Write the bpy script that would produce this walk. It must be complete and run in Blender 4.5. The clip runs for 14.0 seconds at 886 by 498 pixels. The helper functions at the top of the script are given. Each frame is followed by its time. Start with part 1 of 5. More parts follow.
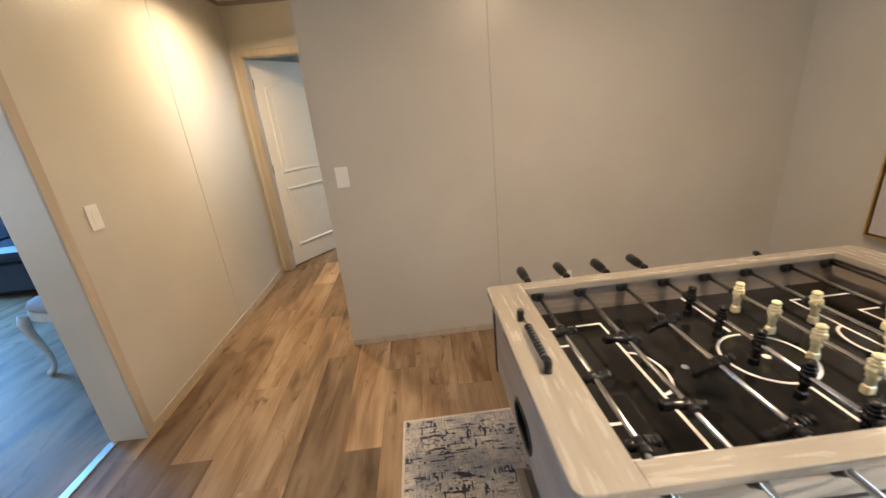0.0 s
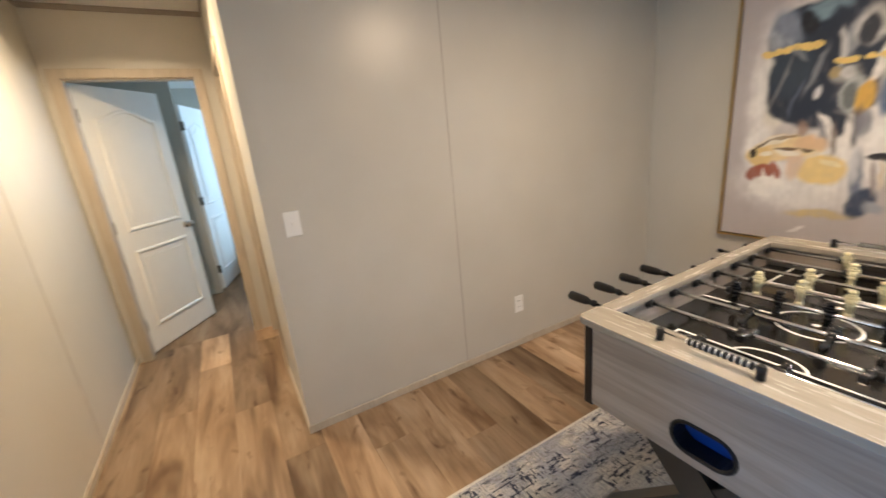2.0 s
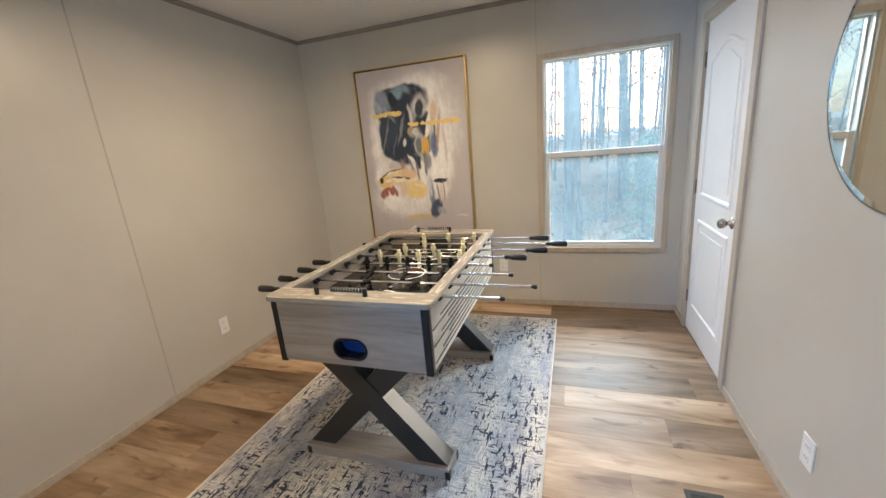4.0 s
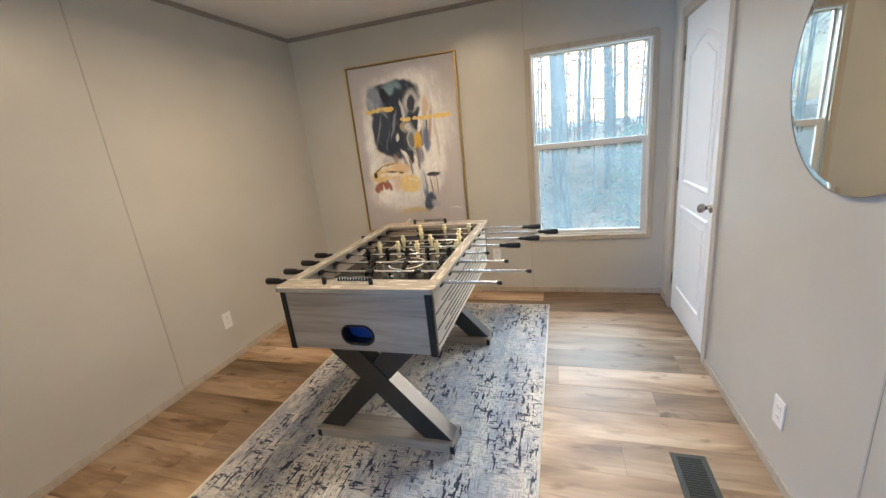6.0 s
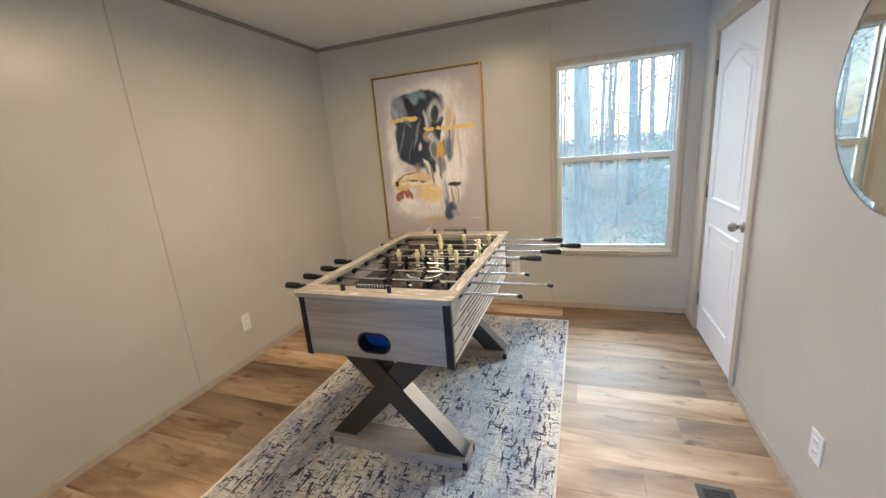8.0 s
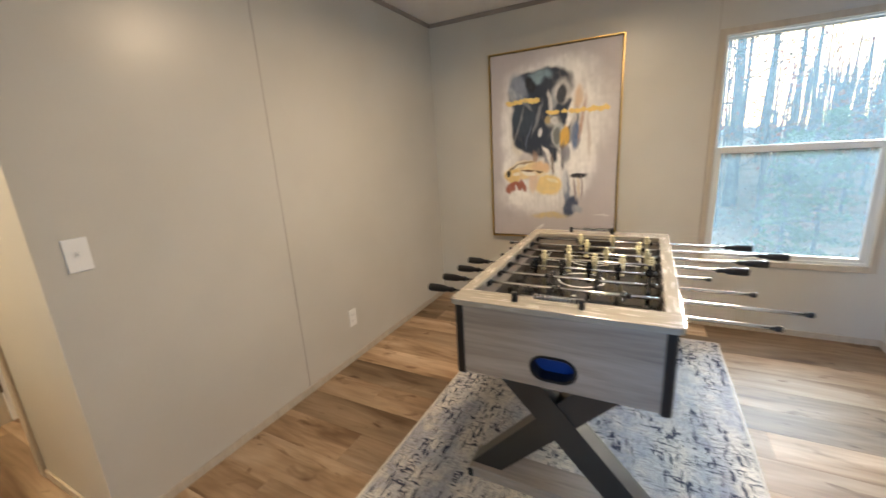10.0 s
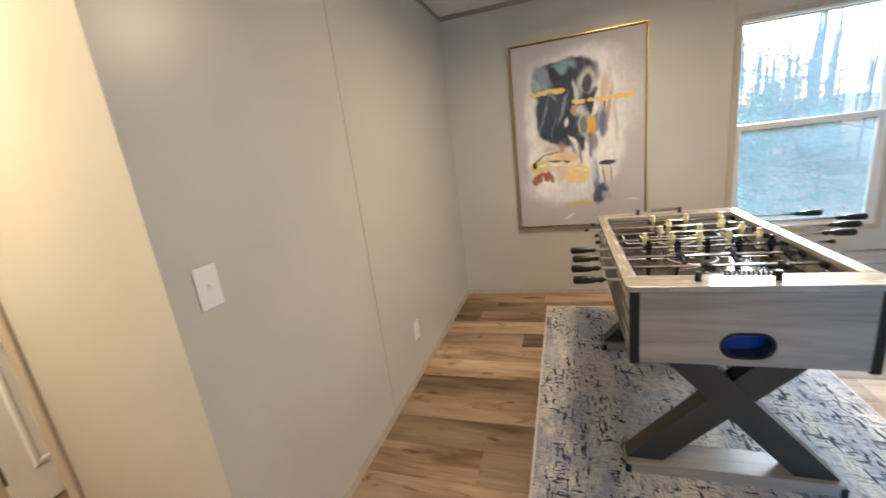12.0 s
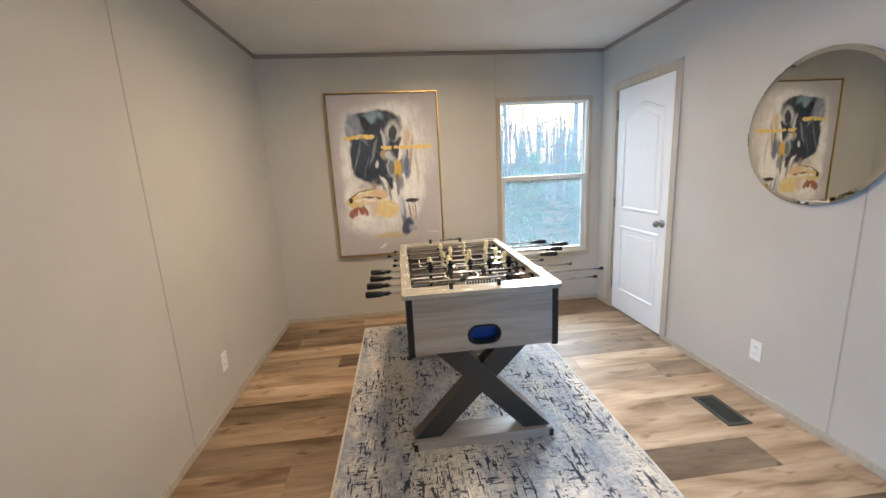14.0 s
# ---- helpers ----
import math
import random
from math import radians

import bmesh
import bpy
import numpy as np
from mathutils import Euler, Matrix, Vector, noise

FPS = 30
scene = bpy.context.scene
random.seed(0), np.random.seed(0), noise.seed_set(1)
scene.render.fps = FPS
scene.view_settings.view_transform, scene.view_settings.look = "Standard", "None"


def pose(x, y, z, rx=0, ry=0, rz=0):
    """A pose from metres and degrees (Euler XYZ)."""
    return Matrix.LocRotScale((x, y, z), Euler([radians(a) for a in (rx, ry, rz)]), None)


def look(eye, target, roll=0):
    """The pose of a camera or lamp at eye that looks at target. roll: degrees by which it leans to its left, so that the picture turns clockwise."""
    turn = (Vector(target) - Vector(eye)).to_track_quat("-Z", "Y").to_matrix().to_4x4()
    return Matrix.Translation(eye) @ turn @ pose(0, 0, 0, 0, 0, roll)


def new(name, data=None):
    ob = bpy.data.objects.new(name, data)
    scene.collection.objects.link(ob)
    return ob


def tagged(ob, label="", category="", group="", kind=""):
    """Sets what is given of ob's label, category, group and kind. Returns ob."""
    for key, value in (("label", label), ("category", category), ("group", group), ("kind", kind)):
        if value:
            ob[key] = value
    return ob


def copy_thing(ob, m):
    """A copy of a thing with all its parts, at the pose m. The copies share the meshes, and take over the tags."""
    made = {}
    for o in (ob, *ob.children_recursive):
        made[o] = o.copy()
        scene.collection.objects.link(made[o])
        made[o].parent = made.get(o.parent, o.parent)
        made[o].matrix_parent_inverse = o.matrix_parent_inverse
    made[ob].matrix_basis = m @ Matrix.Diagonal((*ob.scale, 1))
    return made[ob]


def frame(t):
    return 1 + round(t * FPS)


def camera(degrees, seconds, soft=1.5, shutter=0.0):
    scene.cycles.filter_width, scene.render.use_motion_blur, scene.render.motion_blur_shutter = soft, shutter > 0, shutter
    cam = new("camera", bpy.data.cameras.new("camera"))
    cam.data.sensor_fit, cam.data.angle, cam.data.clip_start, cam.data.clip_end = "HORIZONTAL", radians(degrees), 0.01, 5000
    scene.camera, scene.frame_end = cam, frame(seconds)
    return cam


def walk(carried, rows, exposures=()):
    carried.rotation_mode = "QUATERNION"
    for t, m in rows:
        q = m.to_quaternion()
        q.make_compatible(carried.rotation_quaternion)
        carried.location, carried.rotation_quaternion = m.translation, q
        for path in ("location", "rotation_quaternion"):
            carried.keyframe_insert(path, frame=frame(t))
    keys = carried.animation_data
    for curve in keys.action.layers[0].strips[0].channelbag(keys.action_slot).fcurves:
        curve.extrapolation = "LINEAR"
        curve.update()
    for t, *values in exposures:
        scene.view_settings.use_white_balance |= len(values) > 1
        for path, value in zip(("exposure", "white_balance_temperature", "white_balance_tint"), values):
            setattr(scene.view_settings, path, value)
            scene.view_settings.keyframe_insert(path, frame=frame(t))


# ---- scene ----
cam = camera(97.5, 14.0, shutter=0.4)
PATH = [
    (0, (-0.63, 1.053, 1.444), (-0.551, 2.936, 0.774), -5.6),
    (0.5, (-0.812, 1.135, 1.443), (-0.667, 3.013, 0.772), -5.3),
    (1, (-1.069, 1.124, 1.493), (-0.679, 2.985, 0.874), -5.2),
    (1.5, (-1.219, 1.269, 1.445), (-0.61, 3.088, 0.88), -6.3),
    (2, (-1.337, 1.44, 1.45), (-0.416, 3.13, 0.907), -5.5),
    (2.5, (-1.485, 1.447, 1.453), (0.002, 2.707, 1.003), -2.3),
    (3, (-1.564, 1.313, 1.448), (0.231, 2.112, 1.078), -0.7),
    (3.5, (-1.599, 1.071, 1.425), (0.248, 1.681, 0.96), -2.9),
    (4, (-1.686, 0.967, 1.427), (0.144, 1.6, 0.927), -4.8),
    (6.5, (-1.819, 0.976, 1.443), (0.018, 1.556, 0.905), -6.1),
    (7, (-1.844, 0.97, 1.451), (-0.006, 1.575, 0.945), -5.7),
    (9.5, (-1.662, 1.329, 1.401), (0.1, 2.131, 0.901), -3.0),
    (10, (-1.66, 1.595, 1.413), (0.051, 2.506, 0.921), -3.5),
    (10.5, (-1.608, 1.952, 1.408), (0.046, 2.987, 0.966), -4.5),
    (11, (-1.751, 2.216, 1.427), (-0.097, 3.234, 0.95), -5.7),
    (11.5, (-1.891, 2.317, 1.442), (-0.139, 3.186, 1.021), -6.7),
    (12, (-1.854, 2.418, 1.422), (-0.016, 3.029, 0.924), -7.1),
    (12.5, (-2.017, 2.401, 1.438), (-0.105, 2.686, 0.926), -6.7),
    (13, (-2.142, 2.39, 1.447), (-0.21, 2.419, 0.933), -5.4),
    (13.5, (-2.145, 2.298, 1.427), (-0.212, 2.097, 0.956), -3.2),
    (14, (-2.136, 2.205, 1.426), (-0.187, 2.0, 1.026), -2.9),
]
EXPOSURES = [(0.0, -0.14, 6750, 14), (0.5, -0.05, 7050, 15), (1.5, 0.13, 6050, 11), (2.0, 0.10, 6200, 12), (2.5, 0.25, 5650, 10), (3.0, 0.20, 6200, 10), (4.0, -0.03, 6350, 10), (9.5, 0.0, 6400, 10), (10.5, 0.07, 6330, 10), (12.0, 0.14, 6100, 10), (12.5, 0.05, 6220, 10), (14.0, 0.08, 6230, 10)]
walk(cam, [(t, look(eye, target, roll)) for t, eye, target, roll in PATH], EXPOSURES)

# ---------------------------------------------------------------- light
SUN_DIR = Vector((1.0, -0.37, 0.243)).normalized()      # towards the sun
world = bpy.data.worlds.new("sky")
scene.world = world
world.use_nodes = True
wn = world.node_tree
for n in list(wn.nodes):
    wn.nodes.remove(n)
sky = wn.nodes.new("ShaderNodeTexSky")
sky.sky_type, sky.sun_disc = "NISHITA", False
sky.sun_elevation = math.asin(SUN_DIR.z)
sky.sun_rotation = math.atan2(SUN_DIR.x, SUN_DIR.y)
sky.air_density, sky.dust_density = 1.0, 1.6
bg = wn.nodes.new("ShaderNodeBackground")
bg.inputs["Strength"].default_value = 0.14
wo = wn.nodes.new("ShaderNodeOutputWorld")
wn.links.new(sky.outputs[0], bg.inputs[0])
wn.links.new(bg.outputs[0], wo.inputs[0])


def lamp(name, kind, energy, color, m, **kw):
    d = bpy.data.lights.new(name, kind)
    d.energy, d.color = energy, color
    if "size" in kw:
        d.size = kw["size"]
    if "size_y" in kw:
        d.shape, d.size_y = "RECTANGLE", kw["size_y"]
    if "radius" in kw:
        d.shadow_soft_size = kw["radius"]
    if "spread" in kw:
        d.spread = radians(kw["spread"])
    if "angle" in kw:
        d.angle = kw["angle"]
    ob = new(name, d)
    ob.matrix_world = m
    return ob


lamp("sun", "SUN", 5.0, (1.0, 0.88, 0.72), look(SUN_DIR * 30, (0, 0, 0)), angle=radians(0.5))
# ceiling lamps out of view, inferred from their light in room and hall
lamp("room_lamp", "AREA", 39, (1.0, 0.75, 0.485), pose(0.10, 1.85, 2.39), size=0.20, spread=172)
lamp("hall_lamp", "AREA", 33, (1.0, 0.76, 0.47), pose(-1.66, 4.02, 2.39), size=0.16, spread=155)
# added lamp outside, above the game room window, for the sky's light on it
lamp("window_daylight", "AREA", 860, (0.58, 0.80, 1.0), look((6.2, 0.2, 4.3), (1.7, 0.75, 1.25)), size=4.0, size_y=2.2)
# fill lamps for daylight; the living room's glazed doors are assumed, not seen
lamp("living_daylight", "AREA", 85, (0.72, 0.87, 1.0), look((-6.3, -0.4, 1.25), (-2.2, 2.9, 0.6)), size=2.4, size_y=2.0)
lamp("living_daylight_north", "AREA", 260, (0.14, 0.46, 1.0), look((-6.4, 4.95, 1.45), (-3.0, 3.0, 0.0)), size=1.2, size_y=1.9)
# fill for bedroom daylight, raised to brighten the hall's end door; window unseen
lamp("bedroom_daylight", "AREA", 48, (0.55, 0.80, 1.0), look((0.3, 7.4, 1.6), (-2, 6.6, 0.9)), size=1.0, size_y=1.2)


# ---------------------------------------------------------------- mesh helpers
def box(bm, x0, x1, y0, y1, z0, z1, bevel=0.0, seg=1):
    v = [bm.verts.new(p) for p in ((x0, y0, z0), (x1, y0, z0), (x1, y1, z0), (x0, y1, z0),
                                   (x0, y0, z1), (x1, y0, z1), (x1, y1, z1), (x0, y1, z1))]
    f = [bm.faces.new([v[i] for i in q]) for q in ((3, 2, 1, 0), (4, 5, 6, 7), (0, 1, 5, 4), (1, 2, 6, 5), (2, 3, 7, 6), (3, 0, 4, 7))]
    if bevel:
        edges = list({e for q in f for e in q.edges})
        bmesh.ops.bevel(bm, geom=edges, offset=bevel, segments=seg, affect="EDGES", profile=0.5)
    return bm


def boxes(*rows, bevel=0.0):
    bm = bmesh.new()
    for r in rows:
        box(bm, *r, bevel=bevel)
    return bm


def lathe(bm, p0, axis, profile, seg=14):
    """Rings (distance along the axis, radius) swept round the axis."""
    axis = Vector(axis).normalized()
    u = axis.orthogonal().normalized()
    w = axis.cross(u)
    rings = []
    for d, r in profile:
        c = Vector(p0) + axis * d
        rings.append([bm.verts.new(c + (u * math.cos(a) + w * math.sin(a)) * max(r, 1e-4)) for a in (2 * math.pi * i / seg for i in range(seg))])
    for a, b in zip(rings, rings[1:]):
        for i in range(seg):
            f = bm.faces.new((a[i], a[(i + 1) % seg], b[(i + 1) % seg], b[i]))
            f.smooth = True
    bm.faces.new(rings[0][::-1])
    bm.faces.new(rings[-1])
    return bm


def tube(bm, points, radii, seg=8):
    """A tapered limb through points."""
    rings = []
    pts = [Vector(p) for p in points]
    ref = Vector((0.31, 0.77, 0.55))
    for i, p in enumerate(pts):
        t = (pts[min(i + 1, len(pts) - 1)] - pts[max(i - 1, 0)]).normalized()
        u = t.cross(ref).normalized()
        w = t.cross(u)
        rings.append([bm.verts.new(p + (u * math.cos(a) + w * math.sin(a)) * radii[i]) for a in (2 * math.pi * k / seg for k in range(seg))])
    for a, b in zip(rings, rings[1:]):
        for i in range(seg):
            f = bm.faces.new((a[i], a[(i + 1) % seg], b[(i + 1) % seg], b[i]))
            f.smooth = True
    bm.faces.new(rings[0][::-1])
    bm.faces.new(rings[-1])
    return bm


def prism(bm, pts, a0, a1, axis):
    """A closed outline (u, v) drawn out along the axis from a0 to a1; u, v are the other two axes in order."""
    def place(u, v, a):
        return {"x": (a, u, v), "y": (u, a, v), "z": (u, v, a)}[axis]
    lo = [bm.verts.new(place(u, v, a0)) for u, v in pts]
    hi = [bm.verts.new(place(u, v, a1)) for u, v in pts]
    n = len(pts)
    for i in range(n):
        bm.faces.new((lo[i], lo[(i + 1) % n], hi[(i + 1) % n], hi[i]))
    bm.faces.new(lo[::-1])
    bm.faces.new(hi)
    bmesh.ops.recalc_face_normals(bm, faces=bm.faces[:])
    return bm


def ribbon(bm, pts, width, a0, a1, axis, closed=True):
    """A strip of that width along the outline (u, v), raised from a0 to a1."""
    def place(u, v, a):
        return {"x": (a, u, v), "y": (u, a, v), "z": (u, v, a)}[axis]
    n = len(pts)
    rows = []
    for i, (u, v) in enumerate(pts):
        p = Vector((u, v))
        a = Vector(pts[(i - 1) % n]) if closed or i else p
        b = Vector(pts[(i + 1) % n]) if closed or i < n - 1 else p
        d1 = (p - a).normalized() if (p - a).length > 1e-6 else (b - p).normalized()
        d2 = (b - p).normalized() if (b - p).length > 1e-6 else d1
        t = (d1 + d2).normalized()
        k = Vector((-t.y, t.x)) * (width / 2) / max(0.4, math.sqrt(max(0.01, (1 + d1.dot(d2)) / 2)))
        o, q = p + k, p - k
        m1, m2 = p + k * 0.45, p - k * 0.45
        rows.append([bm.verts.new(place(*w, h)) for w, h in ((o, a0), (m1, a1), (m2, a1), (q, a0))])
    last = n if closed else n - 1
    for i in range(last):
        a, b = rows[i], rows[(i + 1) % n]
        for k in range(3):
            bm.faces.new((a[k], b[k], b[k + 1], a[k + 1]))
    bmesh.ops.recalc_face_normals(bm, faces=bm.faces[:])
    return bm


def world_of(ob):
    m = Matrix.Identity(4)
    while ob is not None:
        m = ob.matrix_basis @ m
        ob = ob.parent
    return m


def part(name, bm, material, parent=None, label=""):
    """Links a bmesh, given in the world's metres, as one mesh object under parent."""
    if parent is not None:
        bm.transform(world_of(parent).inverted())
    me = bpy.data.meshes.new(name)
    bm.to_mesh(me)
    bm.free()
    me.materials.append(material)
    ob = new(name, me)
    ob.parent = parent
    return tagged(ob, label)


def thing(name, at, label, category, group="", kind=""):
    ob = new(name)
    ob.location = at
    ob.empty_display_size = 0.05
    return tagged(ob, label, category, group, kind)


def structure(name, bm, material, label="", category=""):
    return tagged(part(name, bm, material), label, category, kind="structure")


# ---------------------------------------------------------------- materials
class Mat:
    """A node material with a Principled shader and a few shorthands."""
    def __init__(self, name, color=(0.5, 0.5, 0.5), rough=0.5, metal=0.0, spec=0.5):
        self.m = bpy.data.materials.new(name)
        self.m.use_nodes = True
        self.t = self.m.node_tree
        self.b = self.t.nodes["Principled BSDF"]
        self.b.inputs["Base Color"].default_value = (*color, 1)
        self.b.inputs["Roughness"].default_value = rough
        self.b.inputs["Metallic"].default_value = metal
        self.b.inputs["Specular IOR Level"].default_value = spec
        self.c = None

    def node(self, kind, **kw):
        n = self.t.nodes.new(kind)
        for k, v in kw.items():
            if k in n.inputs:
                n.inputs[k].default_value = v
        return n

    def link(self, a, b):
        self.t.links.new(a, b)

    def coords(self, scale=(1, 1, 1), rot=(0, 0, 0)):
        if self.c is None:
            self.c = self.node("ShaderNodeTexCoord")
        mp = self.node("ShaderNodeMapping")
        mp.inputs["Scale"].default_value = scale
        mp.inputs["Rotation"].default_value = rot
        self.link(self.c.outputs["Object"], mp.inputs["Vector"])
        return mp.outputs[0]

    def noise(self, scale=5.0, detail=4.0, vec=None, stretch=(1, 1, 1), rough=0.55, distortion=0.0):
        n = self.node("ShaderNodeTexNoise", Scale=scale, Detail=detail, Roughness=rough, Distortion=distortion)
        self.link(vec if vec is not None else self.coords(stretch), n.inputs["Vector"])
        return n.outputs["Fac"]

    def ramp(self, fac, stops):
        r = self.node("ShaderNodeValToRGB")
        e = r.color_ramp.elements
        while len(e) < len(stops):
            e.new(0.5)
        for k, (p, c) in zip(e, stops):
            k.position = p
            k.color = (*c, 1) if isinstance(c, tuple) else (c, c, c, 1)
        self.link(fac, r.inputs[0])
        return r.outputs[0]

    def math(self, op, a, b=0.0, clamp=False):
        n = self.node("ShaderNodeMath")
        n.operation, n.use_clamp = op, clamp
        for i, v in enumerate((a, b)):
            if isinstance(v, (int, float)):
                n.inputs[i].default_value = v
            else:
                self.link(v, n.inputs[i])
        return n.outputs[0]

    def mix(self, fac, a, b, mode="MIX"):
        n = self.node("ShaderNodeMix")
        n.data_type, n.blend_type = "RGBA", mode
        for i, v in ((0, fac), (6, a), (7, b)):
            if isinstance(v, (int, float)):
                n.inputs[i].default_value = v
            elif isinstance(v, tuple):
                n.inputs[i].default_value = (*v, 1)
            else:
                self.link(v, n.inputs[i])
        return n.outputs[2]

    def bump(self, height, strength=0.2, distance=0.002):
        n = self.node("ShaderNodeBump", Strength=strength, Distance=distance)
        self.link(height, n.inputs["Height"])
        self.link(n.outputs[0], self.b.inputs["Normal"])

    def color(self, out):
        self.link(out, self.b.inputs["Base Color"])
        return self

    def rough(self, out):
        self.link(out, self.b.inputs["Roughness"])


def plain(name, color, rough=0.5, metal=0.0, vary=0.12, scale=6.0, fine=120.0, bump=0.08, spec=0.5):
    """Paint, plastic or metal with blotches and fine grain."""
    s = Mat(name, color, rough, metal, spec)
    big, small = s.noise(scale, 3), s.noise(fine, 2)
    lo = tuple(c * (1 - vary) for c in color)
    hi = tuple(min(1, c * (1 + vary)) for c in color)
    s.color(s.ramp(s.math("ADD", s.math("MULTIPLY", big, 0.75), s.math("MULTIPLY", small, 0.25)), [(0.3, lo), (0.7, hi)]))
    s.rough(s.ramp(big, [(0.2, max(0.02, rough - 0.03)), (0.8, min(1, rough + 0.03))]))
    if bump:
        s.bump(small, bump, 0.001)
    return s.m


def wood(name, dark, light, along, rough=0.45, scale=1.0, each=True, contrast=1.0, bump=0.12):
    """Grain drawn out along 'x', 'y' or 'z'; each piece has its own tone."""
    s = Mat(name, light, rough)
    st = {"x": (1.4, 16, 16), "y": (16, 1.4, 16), "z": (16, 16, 1.4)}[along]
    st = tuple(k * scale for k in st)
    info = s.node("ShaderNodeObjectInfo")
    off = s.node("ShaderNodeVectorMath")
    off.operation = "ADD"
    comb = s.node("ShaderNodeCombineXYZ")
    for i in range(3):
        s.link(s.math("MULTIPLY", info.outputs["Random"], 37.0 + 11 * i), comb.inputs[i])
    s.link(s.coords(st), off.inputs[0])
    s.link(comb.outputs[0], off.inputs[1])
    g1 = s.noise(1.0, 6, off.outputs[0], distortion=0.8)
    g2 = s.noise(5.0, 4, off.outputs[0], distortion=0.2)
    g = s.math("ADD", s.math("MULTIPLY", g1, 0.7), s.math("MULTIPLY", g2, 0.3))
    tone = s.ramp(g, [(0.5 - 0.2 / contrast, dark), (0.5 + 0.18 / contrast, light)])
    if each:
        k = s.ramp(info.outputs["Random"], [(0.0, 0.62), (0.35, 0.85), (0.7, 1.0), (1.0, 1.22)])
        tone = s.mix(1.0, tone, k, "MULTIPLY")
    s.color(tone)
    s.rough(s.ramp(g2, [(0.3, rough - 0.08), (0.7, rough + 0.1)]))
    s.bump(g, bump, 0.0015)
    return s.m


def plank_material():
    """Printed oak plank: broad cathedral figure, dark streaks and knots, each plank in its own tone."""
    s = Mat("oak_vinyl_plank", (0.4, 0.26, 0.15), 0.34, 0.0, 0.22)
    info = s.node("ShaderNodeObjectInfo")
    comb = s.node("ShaderNodeCombineXYZ")
    for i in range(3):
        s.link(s.math("MULTIPLY", info.outputs["Random"], 61.0 + 17 * i), comb.inputs[i])

    def at(stretch):
        o = s.node("ShaderNodeVectorMath")
        o.operation = "ADD"
        s.link(s.coords(stretch), o.inputs[0])
        s.link(comb.outputs[0], o.inputs[1])
        return o.outputs[0]
    broad = s.noise(1.0, 3, at((7.5, 1.3, 1)), distortion=0.6)
    grain = s.noise(1.0, 5, at((80, 3.0, 1)), distortion=0.3)
    knots = s.noise(1.0, 2, at((14, 5.0, 1)), distortion=0.6)
    tone = s.ramp(broad, [(0.30, (0.150, 0.088, 0.048)), (0.43, (0.270, 0.178, 0.106)), (0.56, (0.365, 0.255, 0.163)), (0.72, (0.46, 0.342, 0.236))])
    tone = s.mix(s.ramp(knots, [(0.62, 0.0), (0.74, 0.75)]), tone, (0.11, 0.055, 0.025))
    fleck = s.noise(1.0, 3, at((34, 3.2, 1)), distortion=1.2)
    tone = s.mix(0.12, tone, s.ramp(fleck, [(0.32, 0.18), (0.68, 0.78)]), "OVERLAY")
    tone = s.mix(0.15, tone, s.ramp(grain, [(0.3, 0.22), (0.7, 0.75)]), "OVERLAY")
    k = s.ramp(info.outputs["Random"], [(0.0, 0.46), (0.3, 0.76), (0.6, 1.02), (1.0, 1.46)])
    s.color(s.mix(1.0, tone, k, "MULTIPLY"))
    s.rough(s.ramp(broad, [(0.3, 0.48), (0.7, 0.55)]))
    s.bump(grain, 0.05, 0.0006)
    return s.m


def wall_material():
    """Vinyl-covered wall panel: satin greige with a faint woven grain."""
    s = Mat("greige_vinyl_panel", (0.54, 0.50, 0.45), 0.42, 0.0, 0.6)
    weave = s.noise(1.0, 3, s.coords((260, 260, 40)))
    cloud = s.noise(1.3, 3)
    s.color(s.ramp(s.math("ADD", s.math("MULTIPLY", weave, 0.12), s.math("MULTIPLY", cloud, 0.88)),
                   [(0.3, (0.492, 0.466, 0.410)), (0.7, (0.562, 0.536, 0.478))]))
    s.rough(s.ramp(cloud, [(0.2, 0.32), (0.8, 0.36)]))
    s.bump(weave, 0.04, 0.001)
    return s.m


def ceiling_material():
    s = Mat("textured_ceiling_paint", (0.78, 0.76, 0.73), 0.8)
    st = s.noise(70, 5)
    s.color(s.ramp(s.noise(2.0, 3), [(0.3, (0.75, 0.73, 0.70)), (0.7, (0.80, 0.78, 0.75))]))
    s.bump(st, 0.35, 0.004)
    return s.m


